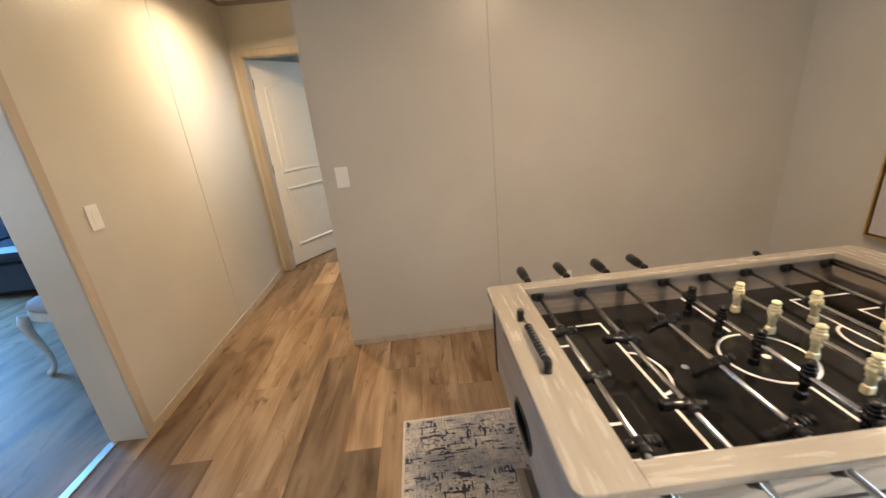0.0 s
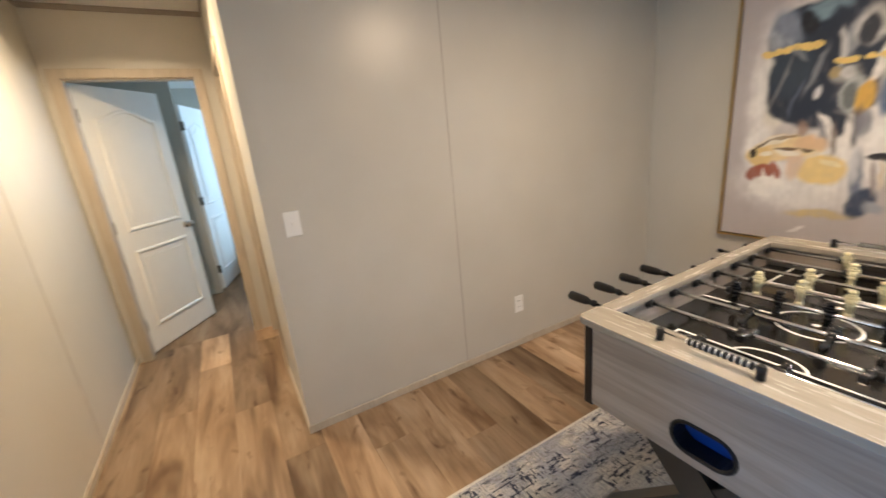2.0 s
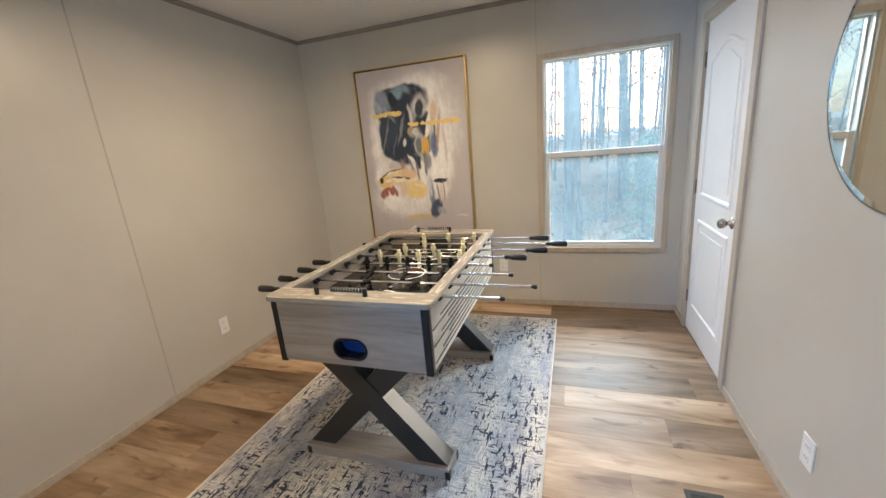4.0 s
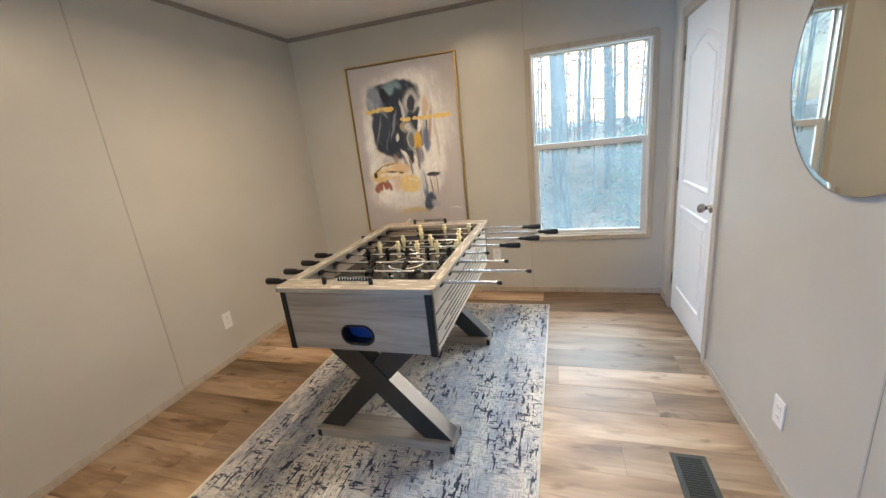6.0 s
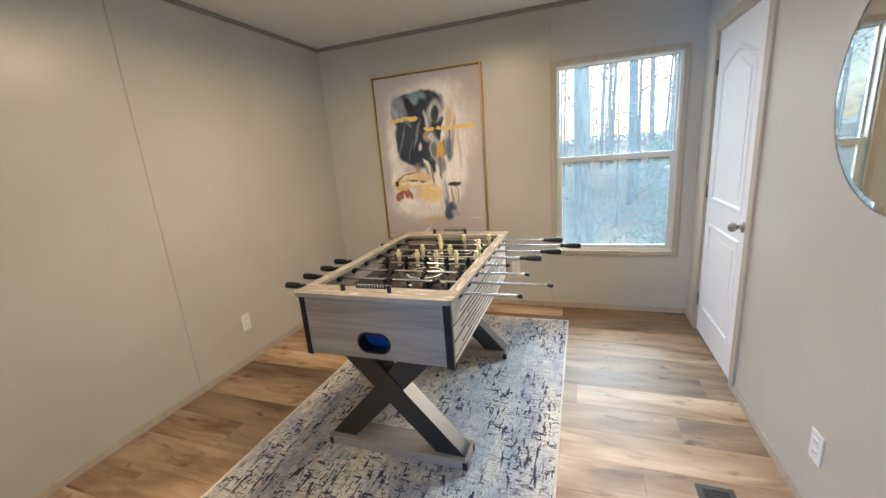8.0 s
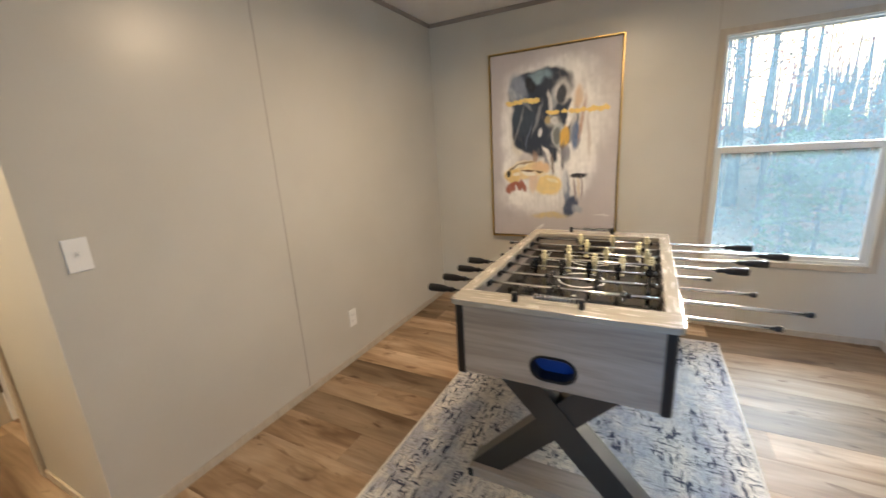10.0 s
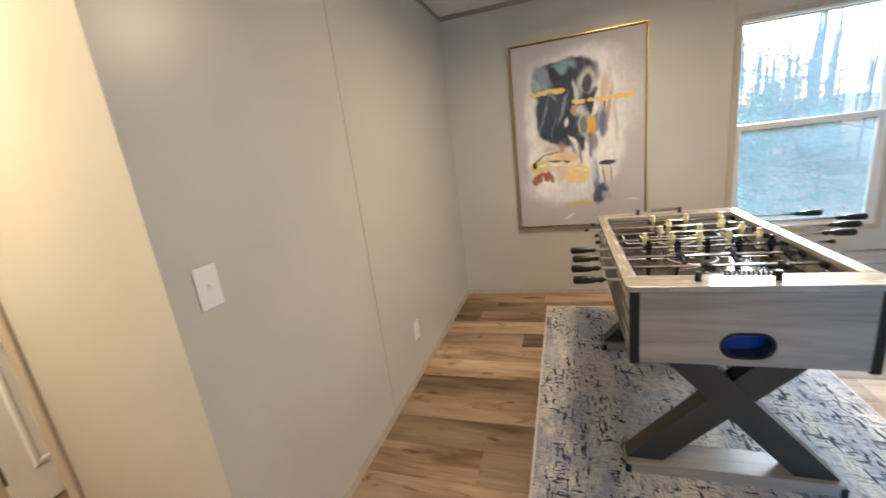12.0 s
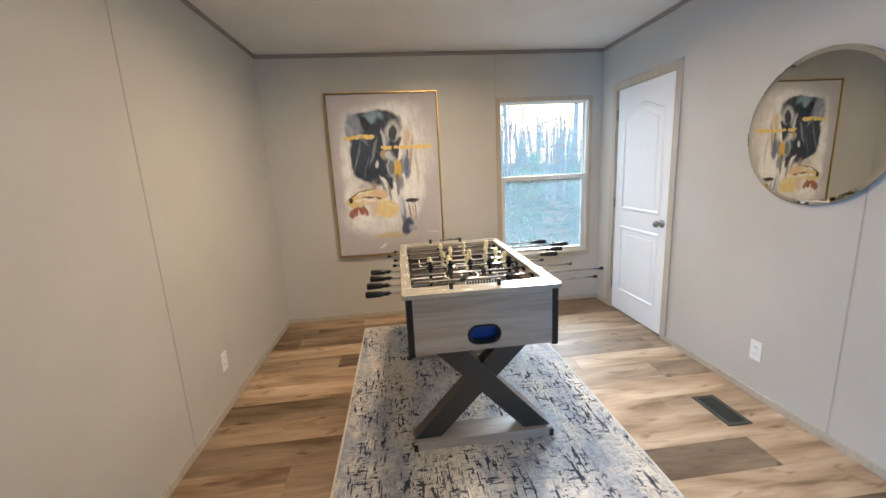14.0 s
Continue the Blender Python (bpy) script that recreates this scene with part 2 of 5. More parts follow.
def rug_material():
    """Distressed weave: lilac-grey ground with cream patches, a fine maze of lines and broken navy strokes."""
    s = Mat("distressed_rug_weave", (0.5, 0.5, 0.5), 0.95, 0.0, 0.1)

    def woven(step, stretch, seed):
        """Blocky strokes: coordinates held on a grid of stitches."""
        n = s.node("ShaderNodeVectorMath")
        n.operation = "SNAP"
        n.inputs[1].default_value = (step, step, 1.0)
        s.link(s.coords(), n.inputs[0])
        m = s.node("ShaderNodeVectorMath")
        m.operation = "MULTIPLY"
        m.inputs[1].default_value = stretch
        s.link(n.outputs[0], m.inputs[0])
        o = s.node("ShaderNodeVectorMath")
        o.operation = "ADD"
        o.inputs[1].default_value = (seed, seed * 1.7, seed * 0.3)
        s.link(m.outputs[0], o.inputs[0])
        return s.noise(1.0, 2.5, o.outputs[0], rough=0.6)
    worn, worn2, fine = s.noise(1.7, 5, rough=0.7), s.noise(8.0, 4, rough=0.7), s.noise(240, 2)
    band = s.noise(1.0, 4, s.coords((0.9, 3.4, 1)), rough=0.65)
    ground = s.ramp(band, [(0.38, (0.34, 0.35, 0.39)), (0.50, (0.50, 0.49, 0.49)), (0.60, (0.70, 0.64, 0.55))])
    ground = s.mix(s.ramp(worn2, [(0.48, 0.0), (0.64, 0.6)]), ground, (0.72, 0.65, 0.55))
    la = s.ramp(woven(0.003, (20, 210, 0), 3.0), [(0.50, 0.0), (0.54, 1.0)])
    lb = s.ramp(woven(0.003, (210, 20, 0), 11.0), [(0.50, 0.0), (0.54, 1.0)])
    pick = s.ramp(woven(0.035, (13, 13, 0), 40.0), [(0.48, 0.0), (0.52, 1.0)])
    maze = s.mix(pick, la, lb)
    maze = s.math("MULTIPLY", maze, s.ramp(worn, [(0.35, 1.0), (0.65, 0.5)]))
    col = s.mix(s.math("MULTIPLY", maze, 0.68), ground, (0.16, 0.15, 0.155))
    sa = s.ramp(woven(0.006, (10, 66, 0), 21.0), [(0.585, 0.0), (0.605, 1.0)])
    sb = s.ramp(woven(0.006, (60, 13, 0), 33.0), [(0.605, 0.0), (0.625, 1.0)])
    blot = s.ramp(woven(0.006, (30, 40, 0), 55.0), [(0.62, 0.0), (0.64, 1.0)])
    mask = s.ramp(s.noise(1.0, 4, s.coords((2.4, 5.5, 1)), rough=0.6), [(0.44, 0.0), (0.52, 1.0)])
    bars = s.math("MULTIPLY", s.math("MAXIMUM", s.math("MAXIMUM", sa, sb), blot), mask)
    col = s.mix(s.math("MULTIPLY", bars, 0.94), col, (0.026, 0.032, 0.058))
    s.color(s.mix(0.16, col, s.ramp(fine, [(0.3, 0.15), (0.7, 0.85)]), "OVERLAY"))
    s.bump(s.math("ADD", fine, s.math("MULTIPLY", maze, 0.7)), 0.6, 0.003)
    return s.m


def leaf_litter():
    s = Mat("leaf_litter", (0.2, 0.13, 0.08), 0.9)
    v = s.node("ShaderNodeTexVoronoi", Scale=16.0)
    s.link(s.coords(), v.inputs["Vector"])
    s.color(s.mix(s.ramp(s.noise(0.5, 4), [(0.35, 0.0), (0.65, 0.7)]),
                  s.ramp(v.outputs["Color"], [(0.1, (0.16, 0.07, 0.035)), (0.5, (0.42, 0.22, 0.12)), (0.9, (0.60, 0.42, 0.28))]), (0.14, 0.13, 0.07)))
    s.bump(v.outputs["Distance"], 0.8, 0.03)
    return s.m


def bark():
    s = Mat("grey_bark", (0.16, 0.14, 0.13), 0.9)
    g = s.noise(1.0, 6, s.coords((14, 14, 2.5)), distortion=1.0)
    s.color(s.ramp(g, [(0.35, (0.06, 0.055, 0.055)), (0.65, (0.21, 0.19, 0.18))]))
    s.bump(g, 0.8, 0.02)
    return s.m


def foliage(name, stops):
    s = Mat(name, (0.1, 0.1, 0.05), 0.7)
    geo = s.node("ShaderNodeNewGeometry")
    s.color(s.ramp(geo.outputs["Random Per Island"], stops))
    return s.m


def glass_material(name, tint=(1, 1, 1), veil=0.0):
    s = Mat(name, tint, 0.0)
    s.b.inputs["Transmission Weight"].default_value = 1.0
    s.b.inputs["IOR"].default_value = 1.45
    # bluish translucent veil put in to imitate glare haze over the view
    if veil:
        film = s.node("ShaderNodeBsdfTranslucent")
        film.inputs["Color"].default_value = (0.60, 0.86, 1.0, 1)
        mx = s.node("ShaderNodeMixShader")
        s.link(s.ramp(s.noise(3.0, 5), [(0.3, veil * 0.8), (0.7, veil * 1.2)]), mx.inputs[0])
        s.link(s.b.outputs[0], mx.inputs[1])
        s.link(film.outputs[0], mx.inputs[2])
        s.link(mx.outputs[0], s.t.nodes["Material Output"].inputs[0])
    return s.m


WALL = wall_material()
CEIL = ceiling_material()
PLANK = plank_material()
TRIM = wood("washed_wood_trim", (0.40, 0.335, 0.26), (0.52, 0.455, 0.36), "z", 0.5, 1.5, each=False)
CROWN = plain("taupe_crown_trim", (0.29, 0.25, 0.215), 0.5)
WHITE = plain("white_door_paint", (0.84, 0.84, 0.83), 0.36, vary=0.02, bump=0.0)
VINYL = plain("white_window_vinyl", (0.66, 0.66, 0.63), 0.35, vary=0.03)
PLASTIC = plain("white_plate_plastic", (0.80, 0.79, 0.76), 0.3, vary=0.02, bump=0)
NICKEL = plain("satin_nickel", (0.46, 0.43, 0.39), 0.28, 1.0, vary=0.06)
BRONZE = plain("aged_hinge_metal", (0.20, 0.17, 0.13), 0.4, 1.0)
DARK = plain("dark_slot", (0.02, 0.02, 0.02), 0.6)
SEAM = plain("panel_seam", (0.44, 0.405, 0.36), 0.5)
PANEL = wood("grey_washed_laminate", (0.165, 0.137, 0.117), (0.35, 0.299, 0.258), "y", 0.42, 0.9, each=False)
PANELX = wood("grey_washed_laminate_long", (0.165, 0.137, 0.117), (0.35, 0.299, 0.258), "x", 0.42, 0.9, each=False)
RAIL = wood("washed_oak_rail", (0.25, 0.222, 0.184), (0.34, 0.312, 0.268), "y", 0.22, 1.0, each=False)
RAILX = wood("washed_oak_rail_long", (0.25, 0.222, 0.184), (0.34, 0.312, 0.268), "x", 0.22, 1.0, each=False)
BEAM = plain("satin_black_beam", (0.005, 0.006, 0.0062), 0.40, vary=0.25, bump=0, spec=0.8)
RUBBER = plain("black_plastic", (0.010, 0.010, 0.011), 0.35, vary=0.2, spec=0.35)
FIELD = plain("black_playfield", (0.010, 0.0095, 0.009), 0.12, vary=0.2, bump=0)
LINE = plain("white_field_line", (0.72, 0.72, 0.70), 0.3, vary=0.03, bump=0)
CHROME = plain("polished_steel", (0.66, 0.66, 0.66), 0.16, 1.0, vary=0.03, bump=0)
CREAM = plain("cream_plastic", (0.76, 0.70, 0.46), 0.32, vary=0.06, bump=0)
BLUE = plain("return_blue", (0.006, 0.04, 0.22), 0.3, vary=0.15, bump=0)
# lighter copy of the grey laminate, with the side's sunlight put into it
SIDE = wood("sunlit_washed_side", (0.34, 0.325, 0.28), (0.50, 0.485, 0.43), "x", 0.35, 0.9, each=False)
RUG = rug_material()
BINDING = plain("cream_rug_binding", (0.56, 0.52, 0.46), 0.95, vary=0.15, scale=40, fine=260, bump=0.4)
GLASS = glass_material("glare_veil_window_glass", veil=0.08)


# ---------------------------------------------------------------- structure
H = 2.48
XW, XE, YS, YN = -2.17, 1.665, 0.175, 3.372
XH, YH = -1.190, 4.985          # hall: east wall, end wall
OPEN_N, OPEN_S, OPEN_T = 2.735, 0.72, 2.14   # opening to the living room
WY0, WY1, WZ0, WZ1 = 0.30, 1.20, 0.525, 2.028  # window opening
DX0, DX1 = 0.605, 1.372         # closet door opening

structure("wall_north", boxes((XH, XE, YN, YN + 0.1, 0, H)), WALL, "greige vinyl panel wall with a vertical seam", "wall")
structure("wall_east", boxes((XE, XE + 0.14, YS - 0.12, WY0, 0, H), (XE, XE + 0.14, WY1, YN + 0.1, 0, H),
                             (XE, XE + 0.14, WY0, WY1, 0, WZ0), (XE, XE + 0.14, WY0, WY1, WZ1, H)), WALL, "greige vinyl panel wall round a window", "wall")
structure("wall_south", boxes((XW - 0.185, DX0, YS - 0.12, YS, 0, H), (DX1, XE, YS - 0.12, YS, 0, H), (DX0, DX1, YS - 0.12, YS, 2.05, H)), WALL,
          "greige vinyl panel wall with a closet door", "wall")
structure("wall_west", boxes((XW - 0.185, XW, OPEN_N, YH, 0, H), (XW - 0.185, XW, YS, OPEN_S, 0, H), (XW - 0.185, XW, OPEN_S, OPEN_N, OPEN_T, H)), WALL,
          "greige vinyl panel wall with a wide opening", "wall")
structure("wall_hall_east", boxes((XH, XH + 0.130, YN + 0.1, 4.13, 0, H), (XH, XH + 0.130, 4.885, YH, 0, H), (XH, XH + 0.130, 4.13, 4.885, 2.05, H)), WALL,
          "greige hall wall with an open doorway", "wall")
structure("wall_hall_north", boxes((XW - 0.185, -2.08, YH, YH + 0.1, 0, H), (-1.325, 1.0, YH, YH + 0.1, 0, H), (-2.08, -1.325, YH, YH + 0.1, 2.05, H)), WALL,
          "greige hall end wall with an open doorway", "wall")
structure("wall_side_room", boxes((0.9, 1.0, YN + 0.1, YH, 0, H)), WALL, "greige wall of the side room", "wall")
# unseen walls added behind the closed door to block light leaks
structure("wall_closet", boxes((0.4, 1.6, -0.62, -0.5, 0, H), (0.3, 0.4, -0.62, YS - 0.12, 0, H), (1.6, 1.7, -0.62, YS - 0.12, 0, H)), WALL, "plain wall behind the door, added to stop light leaks", "wall")
# bedroom beyond the hall's end door
structure("wall_bedroom", boxes((XW - 0.185, 0.6, 8.4, 8.5, 0, H), (0.5, 0.6, YH + 0.1, 8.4, 0, H), (XW - 0.185, -1.56, 6.36, 6.46, 0, H)), WALL, "greige wall of the bedroom", "wall")
# living room to the west
structure("wall_living", boxes((-6.6, -6.5, 1.0, 3.0, 0, H), (-6.6, -6.5, 5.6, 7.0, 0, H), (-6.6, -6.5, 3.0, 5.6, 2.45, H), (-6.6, -6.5, -2.0, 1.0, 2.3, H), (-6.6, -6.5, -2.0, 1.0, -0.1, 0.1),
                               (-6.5, XW - 0.185, 7.0, 7.1, 0, H), (-6.5, XW - 0.185, -2.1, -2.0, 0, H),
                               (XW - 0.185, XW - 0.085, -2.0, YS - 0.12, 0, H), (XW - 0.285, XW - 0.185, YH + 0.1, 8.5, 0, H)), WALL, "greige living room wall", "wall")
structure("ceiling", boxes((-6.7, XE + 0.14, -2.1, 8.5, H, H + 0.08)), CEIL, "white textured ceiling", "ceiling")
structure("subfloor", boxes((-6.7, XE + 0.14, -2.1, 8.5, -0.2, -0.006)), plain("plank_joint", (0.15, 0.095, 0.058), 0.7), "dark joint between floor planks", "floor")

# ceiling trim, baseboards, seams
def crown(name, *rows):
    structure(name, boxes(*rows, bevel=0.003), CROWN, "narrow taupe trim along the ceiling", "trim")


T, D = 0.034, 0.012
crown("trim_north", (XH - D, XE, YN - D, YN, H - T, H))
crown("trim_east", (XE - D, XE, YS, YN - D, H - T, H))
crown("trim_south", (XW, XE - D, YS, YS + D, H - T, H))
crown("trim_west", (XW, XW + D, YS + D, YH - D, H - T, H))
crown("trim_hall_east", (XH - D, XH, YN, YH - D, H - T, H))
crown("trim_hall_north", (XW + D, XH, YH - D, YH, H - T, H))


def base(name, *rows):
    structure(name, boxes(*rows, bevel=0.002), TRIM, "narrow washed wood baseboard", "baseboard")


B, D2 = 0.045, 0.010
base("baseboard_north", (XH - D2, XE, YN - D2, YN, 0, B))
base("baseboard_east", (XE - D2, XE, YS, YN - D2, 0, B))
base("baseboard_south", (XW, 0.552, YS, YS + D2, 0, B), (1.427, XE - D2, YS, YS + D2, 0, B))
base("baseboard_west", (XW, XW + D2, 2.785, YH - D2, 0, B), (XW, XW + D2, YS + D2, OPEN_S - 0.05, 0, B))
base("baseboard_hall_east", (XH - D2, XH, YN, 4.072, 0, B))
structure("trim_seam_north", boxes((-0.183, -0.176, YN - 0.002, YN, B, H - T)), SEAM, "thin vertical seam between wall panels", "trim")
structure("trim_seam_east", boxes((XE - 0.002, XE, 1.233, 1.239, B, H - T)), SEAM, "thin vertical seam between wall panels", "trim")
structure("trim_seam_south", boxes((-0.650, -0.643, YS, YS + 0.002, B, H - T)), SEAM, "thin vertical seam between wall panels", "trim")
structure("trim_seam_west", boxes((XW, XW + 0.002, 3.905, 3.912, B, H - T)), SEAM, "thin vertical seam between wall panels", "trim")
structure("trim_corner_north", boxes((XH - 0.003, XH + 0.012, YN - 0.003, YN + 0.012, B, H - T)), WALL, "greige corner strip of the wall", "trim")


# ---------------------------------------------------------------- doors
def door_panels(w):
    """Outlines of the two moulded panels of a door of width w, in (u, z), hinge edge at u = 0."""
    a, b = 0.115, w - 0.115
    top = [(a, 1.00), (b, 1.00), (b, 1.80)]
    n = 14
    for i in range(1, n):
        f = i / n
        u = b + (a - b) * f
        k = 0.5 - 0.5 * math.cos(2 * math.pi * f)
        top.append((u, 1.80 + 0.075 * k ** 0.8))
    top.append((a, 1.80))
    low = [(a, 0.22), (b, 0.22), (b, 0.82), (a, 0.82)]
    return top, low


def door_leaf(parent, w, m, knob_u, hinge_z=(0.25, 1.04, 1.83), hinge_side=-1):
    """A two-panel moulded door leaf with hinge edge on its own z axis, along +x, thickness from y = 0 to 0.035, moved by m."""
    bm = boxes((0, w, 0.0, 0.035, 0.012, 2.04), bevel=0.002)
    bm.transform(m)
    part("leaf", bm, WHITE, parent, "white moulded door leaf")
    for face, out in ((0.0, -1), (0.035, 1)):
        for outline in door_panels(w):
            bm = bmesh.new()
            ribbon(bm, outline, 0.032, face, face + out * 0.009, "y")
            bm.transform(m)
            part("panel_moulding", bm, WHITE, parent)
            bm = bmesh.new()
            cu = w / 2
            mid = sum(z for _, z in outline) / len(outline)
            prism(bm, [(cu + (u - cu) * 0.78, z + (0.055 if z < mid - 0.1 else -0.055)) for u, z in outline], face - out * 0.001, face + out * 0.004, "y")
            bm.transform(m)
            part("panel", bm, WHITE, parent)
    for out, y in ((-1, 0.0), (1, 0.035)):
        bm = bmesh.new()
        lathe(bm, (knob_u, y, 0.925), (0, out, 0), [(0, 0.032), (0.006, 0.032), (0.009, 0.014), (0.03, 0.012), (0.034, 0.02), (0.042, 0.027), (0.056, 0.028), (0.066, 0.02), (0.069, 0.004)])
        bm.transform(m)
        part("knob", bm, NICKEL, parent, "satin nickel door knob")
    for z in hinge_z:
        bm = bmesh.new()
        y = 0.0 if hinge_side < 0 else 0.035
        lathe(bm, (-0.004, y + 0.004 * hinge_side, z - 0.045), (0, 0, 1), [(0, 0.006), (0.09, 0.006)], 10)
        box(bm, -0.002, 0.002, 0.002, 0.033, z - 0.045, z + 0.045)
        bm.transform(m)
        part("hinge", bm, BRONZE, parent, "aged metal butt hinge")


def casing(name, axis, a0, a1, face, out, depth, label, top=2.05, w=0.055):
    """Jamb lining and casing round a door opening from a0 to a1 on the wall face; out is the room side."""
    ob = thing(name, (0, 0, 0), label, "door frame", kind="structure")
    t = 0.014

    def put(nm, lo, hi, z0, z1, f0, f1):
        f0, f1 = min(f0, f1), max(f0, f1)
        part(nm, boxes((lo, hi, f0, f1, z0, z1) if axis == "x" else (f0, f1, lo, hi, z0, z1), bevel=0.002), TRIM, ob)
    for f, o in ((face, out), (face - out * depth, -out)):
        put("casing", a0 - w, a0 + 0.004, 0, top + w, f, f + o * t)
        put("casing", a1 - 0.004, a1 + w, 0, top + w, f, f + o * t)
        put("head_casing", a0 + 0.004, a1 - 0.004, top - 0.004, top + w, f, f + o * t)
    j = 0.012
    put("jamb", a0, a0 + j, 0, top - j, face, face - out * depth)
    put("jamb", a1 - j, a1, 0, top - j, face, face - out * depth)
    put("head_jamb", a0, a1, top - j, top, face, face - out * depth)
    return ob


casing("door_frame_closet", "x", DX0 - 0.004, DX1 + 0.004, YS, 1, 0.12, "washed wood casing round the closed closet door")
casing("door_frame_hall", "x", -2.08, -1.325, YH, -1, 0.1, "washed wood casing round the open hall door")
casing("door_frame_side", "y", 4.13, 4.885, XH, -1, 0.130, "washed wood casing round the open side door")

d1 = thing("door_1", (0.988, YS - 0.02, 0), "closed white two-panel door with arched top panel", "door", kind="structure")
door_leaf(d1, DX1 - DX0 - 0.026, Matrix.Translation((DX1 - 0.013, YS - 0.004, 0)) @ Matrix.Rotation(math.pi, 4, "Z"), DX1 - DX0 - 0.026 - 0.062, hinge_side=-1)
d2 = thing("door_2", (-2.06, 5.1, 0), "half-open white two-panel door at the hall's end", "door", kind="structure")
door_leaf(d2, 0.735, Matrix.Translation((-2.068, 5.088, 0)) @ Matrix.Rotation(radians(54), 4, "Z"), 0.672, hinge_side=-1)
d3 = thing("door_3", (-1.06, 4.87, 0), "wide open white two-panel door of the side room", "door", kind="structure")
door_leaf(d3, 0.735, Matrix.Translation((-1.098, 4.848, 0)), 0.672, hinge_side=-1)


# ---------------------------------------------------------------- window
win = thing("window_1", (XE + 0.07, 0.75, WZ0), "white vinyl double-hung window facing bare autumn woods", "window", kind="structure")
fx0, fx1 = XE + 0.012, XE + 0.10
part("window_frame", boxes((fx0, fx1, WY0, WY0 + 0.018, WZ0, WZ1), (fx0, fx1, WY1 - 0.018, WY1, WZ0, WZ1),
                           (fx0, fx1, WY0 + 0.018, WY1 - 0.018, WZ0, WZ0 + 0.022), (fx0, fx1, WY0 + 0.018, WY1 - 0.018, WZ1 - 0.014, WZ1), bevel=0.003), VINYL, win)
MID = 1.285


def sash(name, x0, x1, z0, z1, top, bottom, stile):
    a, b = WY0 + 0.016, WY1 - 0.016
    ob = part(name, boxes((x0, x1, a, a + stile, z0, z1), (x0, x1, b - stile, b, z0, z1),
                          (x0, x1, a + stile, b - stile, z0, z0 + bottom), (x0, x1, a + stile, b - stile, z1 - top, z1), bevel=0.003), VINYL, win)
    xm = (x0 + x1) / 2
    g = part("pane", boxes((xm - 0.002, xm + 0.002, a + stile - 0.005, b - stile + 0.005, z0 + bottom - 0.005, z1 - top + 0.005)), GLASS, ob, "clear window pane")
    g.visible_shadow = False


sash("upper_sash", fx0 + 0.050, fx0 + 0.080, MID - 0.005, WZ1 - 0.012, 0.012, 0.04, 0.016)
sash("lower_sash", fx0 + 0.012, fx0 + 0.042, WZ0 + 0.020, MID + 0.035, 0.045, 0.030, 0.036)
part("window_casing", boxes((XE - 0.012, XE + 0.012, WY0 - 0.032, WY0 + 0.006, WZ0 - 0.034, WZ1 + 0.034), (XE - 0.012, XE + 0.012, WY1 - 0.006, WY1 + 0.032, WZ0 - 0.034, WZ1 + 0.034),
                            (XE - 0.012, XE + 0.012, WY0 + 0.006, WY1 - 0.006, WZ1 - 0.006, WZ1 + 0.034), bevel=0.002), TRIM, win, "washed wood window casing")
part("window_sill", boxes((XE - 0.016, XE + 0.012, WY0 + 0.006, WY1 - 0.006, WZ0 - 0.034, WZ0 + 0.006), bevel=0.003), TRIM, win, "washed wood window apron")

# jamb strip on the edge of the opening to the living room
structure("trim_opening", boxes((XW, XW + 0.012, OPEN_N - 0.004, OPEN_N + 0.05, 0, OPEN_T + 0.05), (XW, XW + 0.012, OPEN_S - 0.05, OPEN_S + 0.004, 0, OPEN_T + 0.05), (XW, XW + 0.012, OPEN_S + 0.004, OPEN_N - 0.004, OPEN_T - 0.004, OPEN_T + 0.05), bevel=0.0015), TRIM,
          "washed wood trim round the wide opening", "trim")
structure("trim_opening_lining", boxes((XW - 0.185, XW, OPEN_N - 0.004, OPEN_N, 0, OPEN_T), bevel=0.001), WALL, "greige lining of the wide opening", "trim")
structure("trim_threshold", boxes((XW - 0.19, XW - 0.145, OPEN_S, OPEN_N - 0.006, 0, 0.006), bevel=0.002), plain("aluminium_strip", (0.62, 0.62, 0.62), 0.3, 1.0),
          "flat metal threshold strip on the floor", "trim")


# ---------------------------------------------------------------- rug
rug = tagged(part("rug", boxes((-0.845 + 0.012, 1.35 - 0.012, 1.085 + 0.012, 2.61 - 0.012, 0.0005, 0.009), bevel=0.002), RUG),
             "distressed grey, cream and navy rug under the game table", "rug")
rug_edge = bmesh.new()
for r in ((-0.845, 1.35, 1.085, 1.097), (-0.845, 1.35, 2.598, 2.61), (-0.845, -0.833, 1.097, 2.598), (1.338, 1.35, 1.097, 2.598)):
    box(rug_edge, *r, 0.0005, 0.010, bevel=0.003)
part("binding", rug_edge, BINDING, rug, "cream overlocked rug edge")

# ---------------------------------------------------------------- foosball table
TX0, TX1, TY0, TY1, TZ = -0.45, 0.845, 1.467, 2.227, 0.875
TC = (TY0 + TY1) / 2
table = thing("foosball_table", ((TX0 + TX1) / 2, TC, 0.01), "grey-washed wooden foosball table on black X legs, standing on the rug", "foosball table")
RZ, FZ = 0.845, 0.768       # rods, playfield
PX0, PX1, PY0, PY1 = TX0 + 0.018, TX1 - 0.018, TY0 + 0.018, TY1 - 0.018   # faces of the body
BZ = 0.572


def oval(cy, cz, hw, hh, n=10):
    r = hh
    pts = []
    for i in range(n + 1):
        a = -math.pi / 2 + math.pi * i / n
        pts.append((cy + hw - r + r * math.cos(a), cz + r * math.sin(a)))
    for i in range(n + 1):
        a = math.pi / 2 + math.pi * i / n
        pts.append((cy - hw + r + r * math.cos(a), cz + r * math.sin(a)))
    return pts


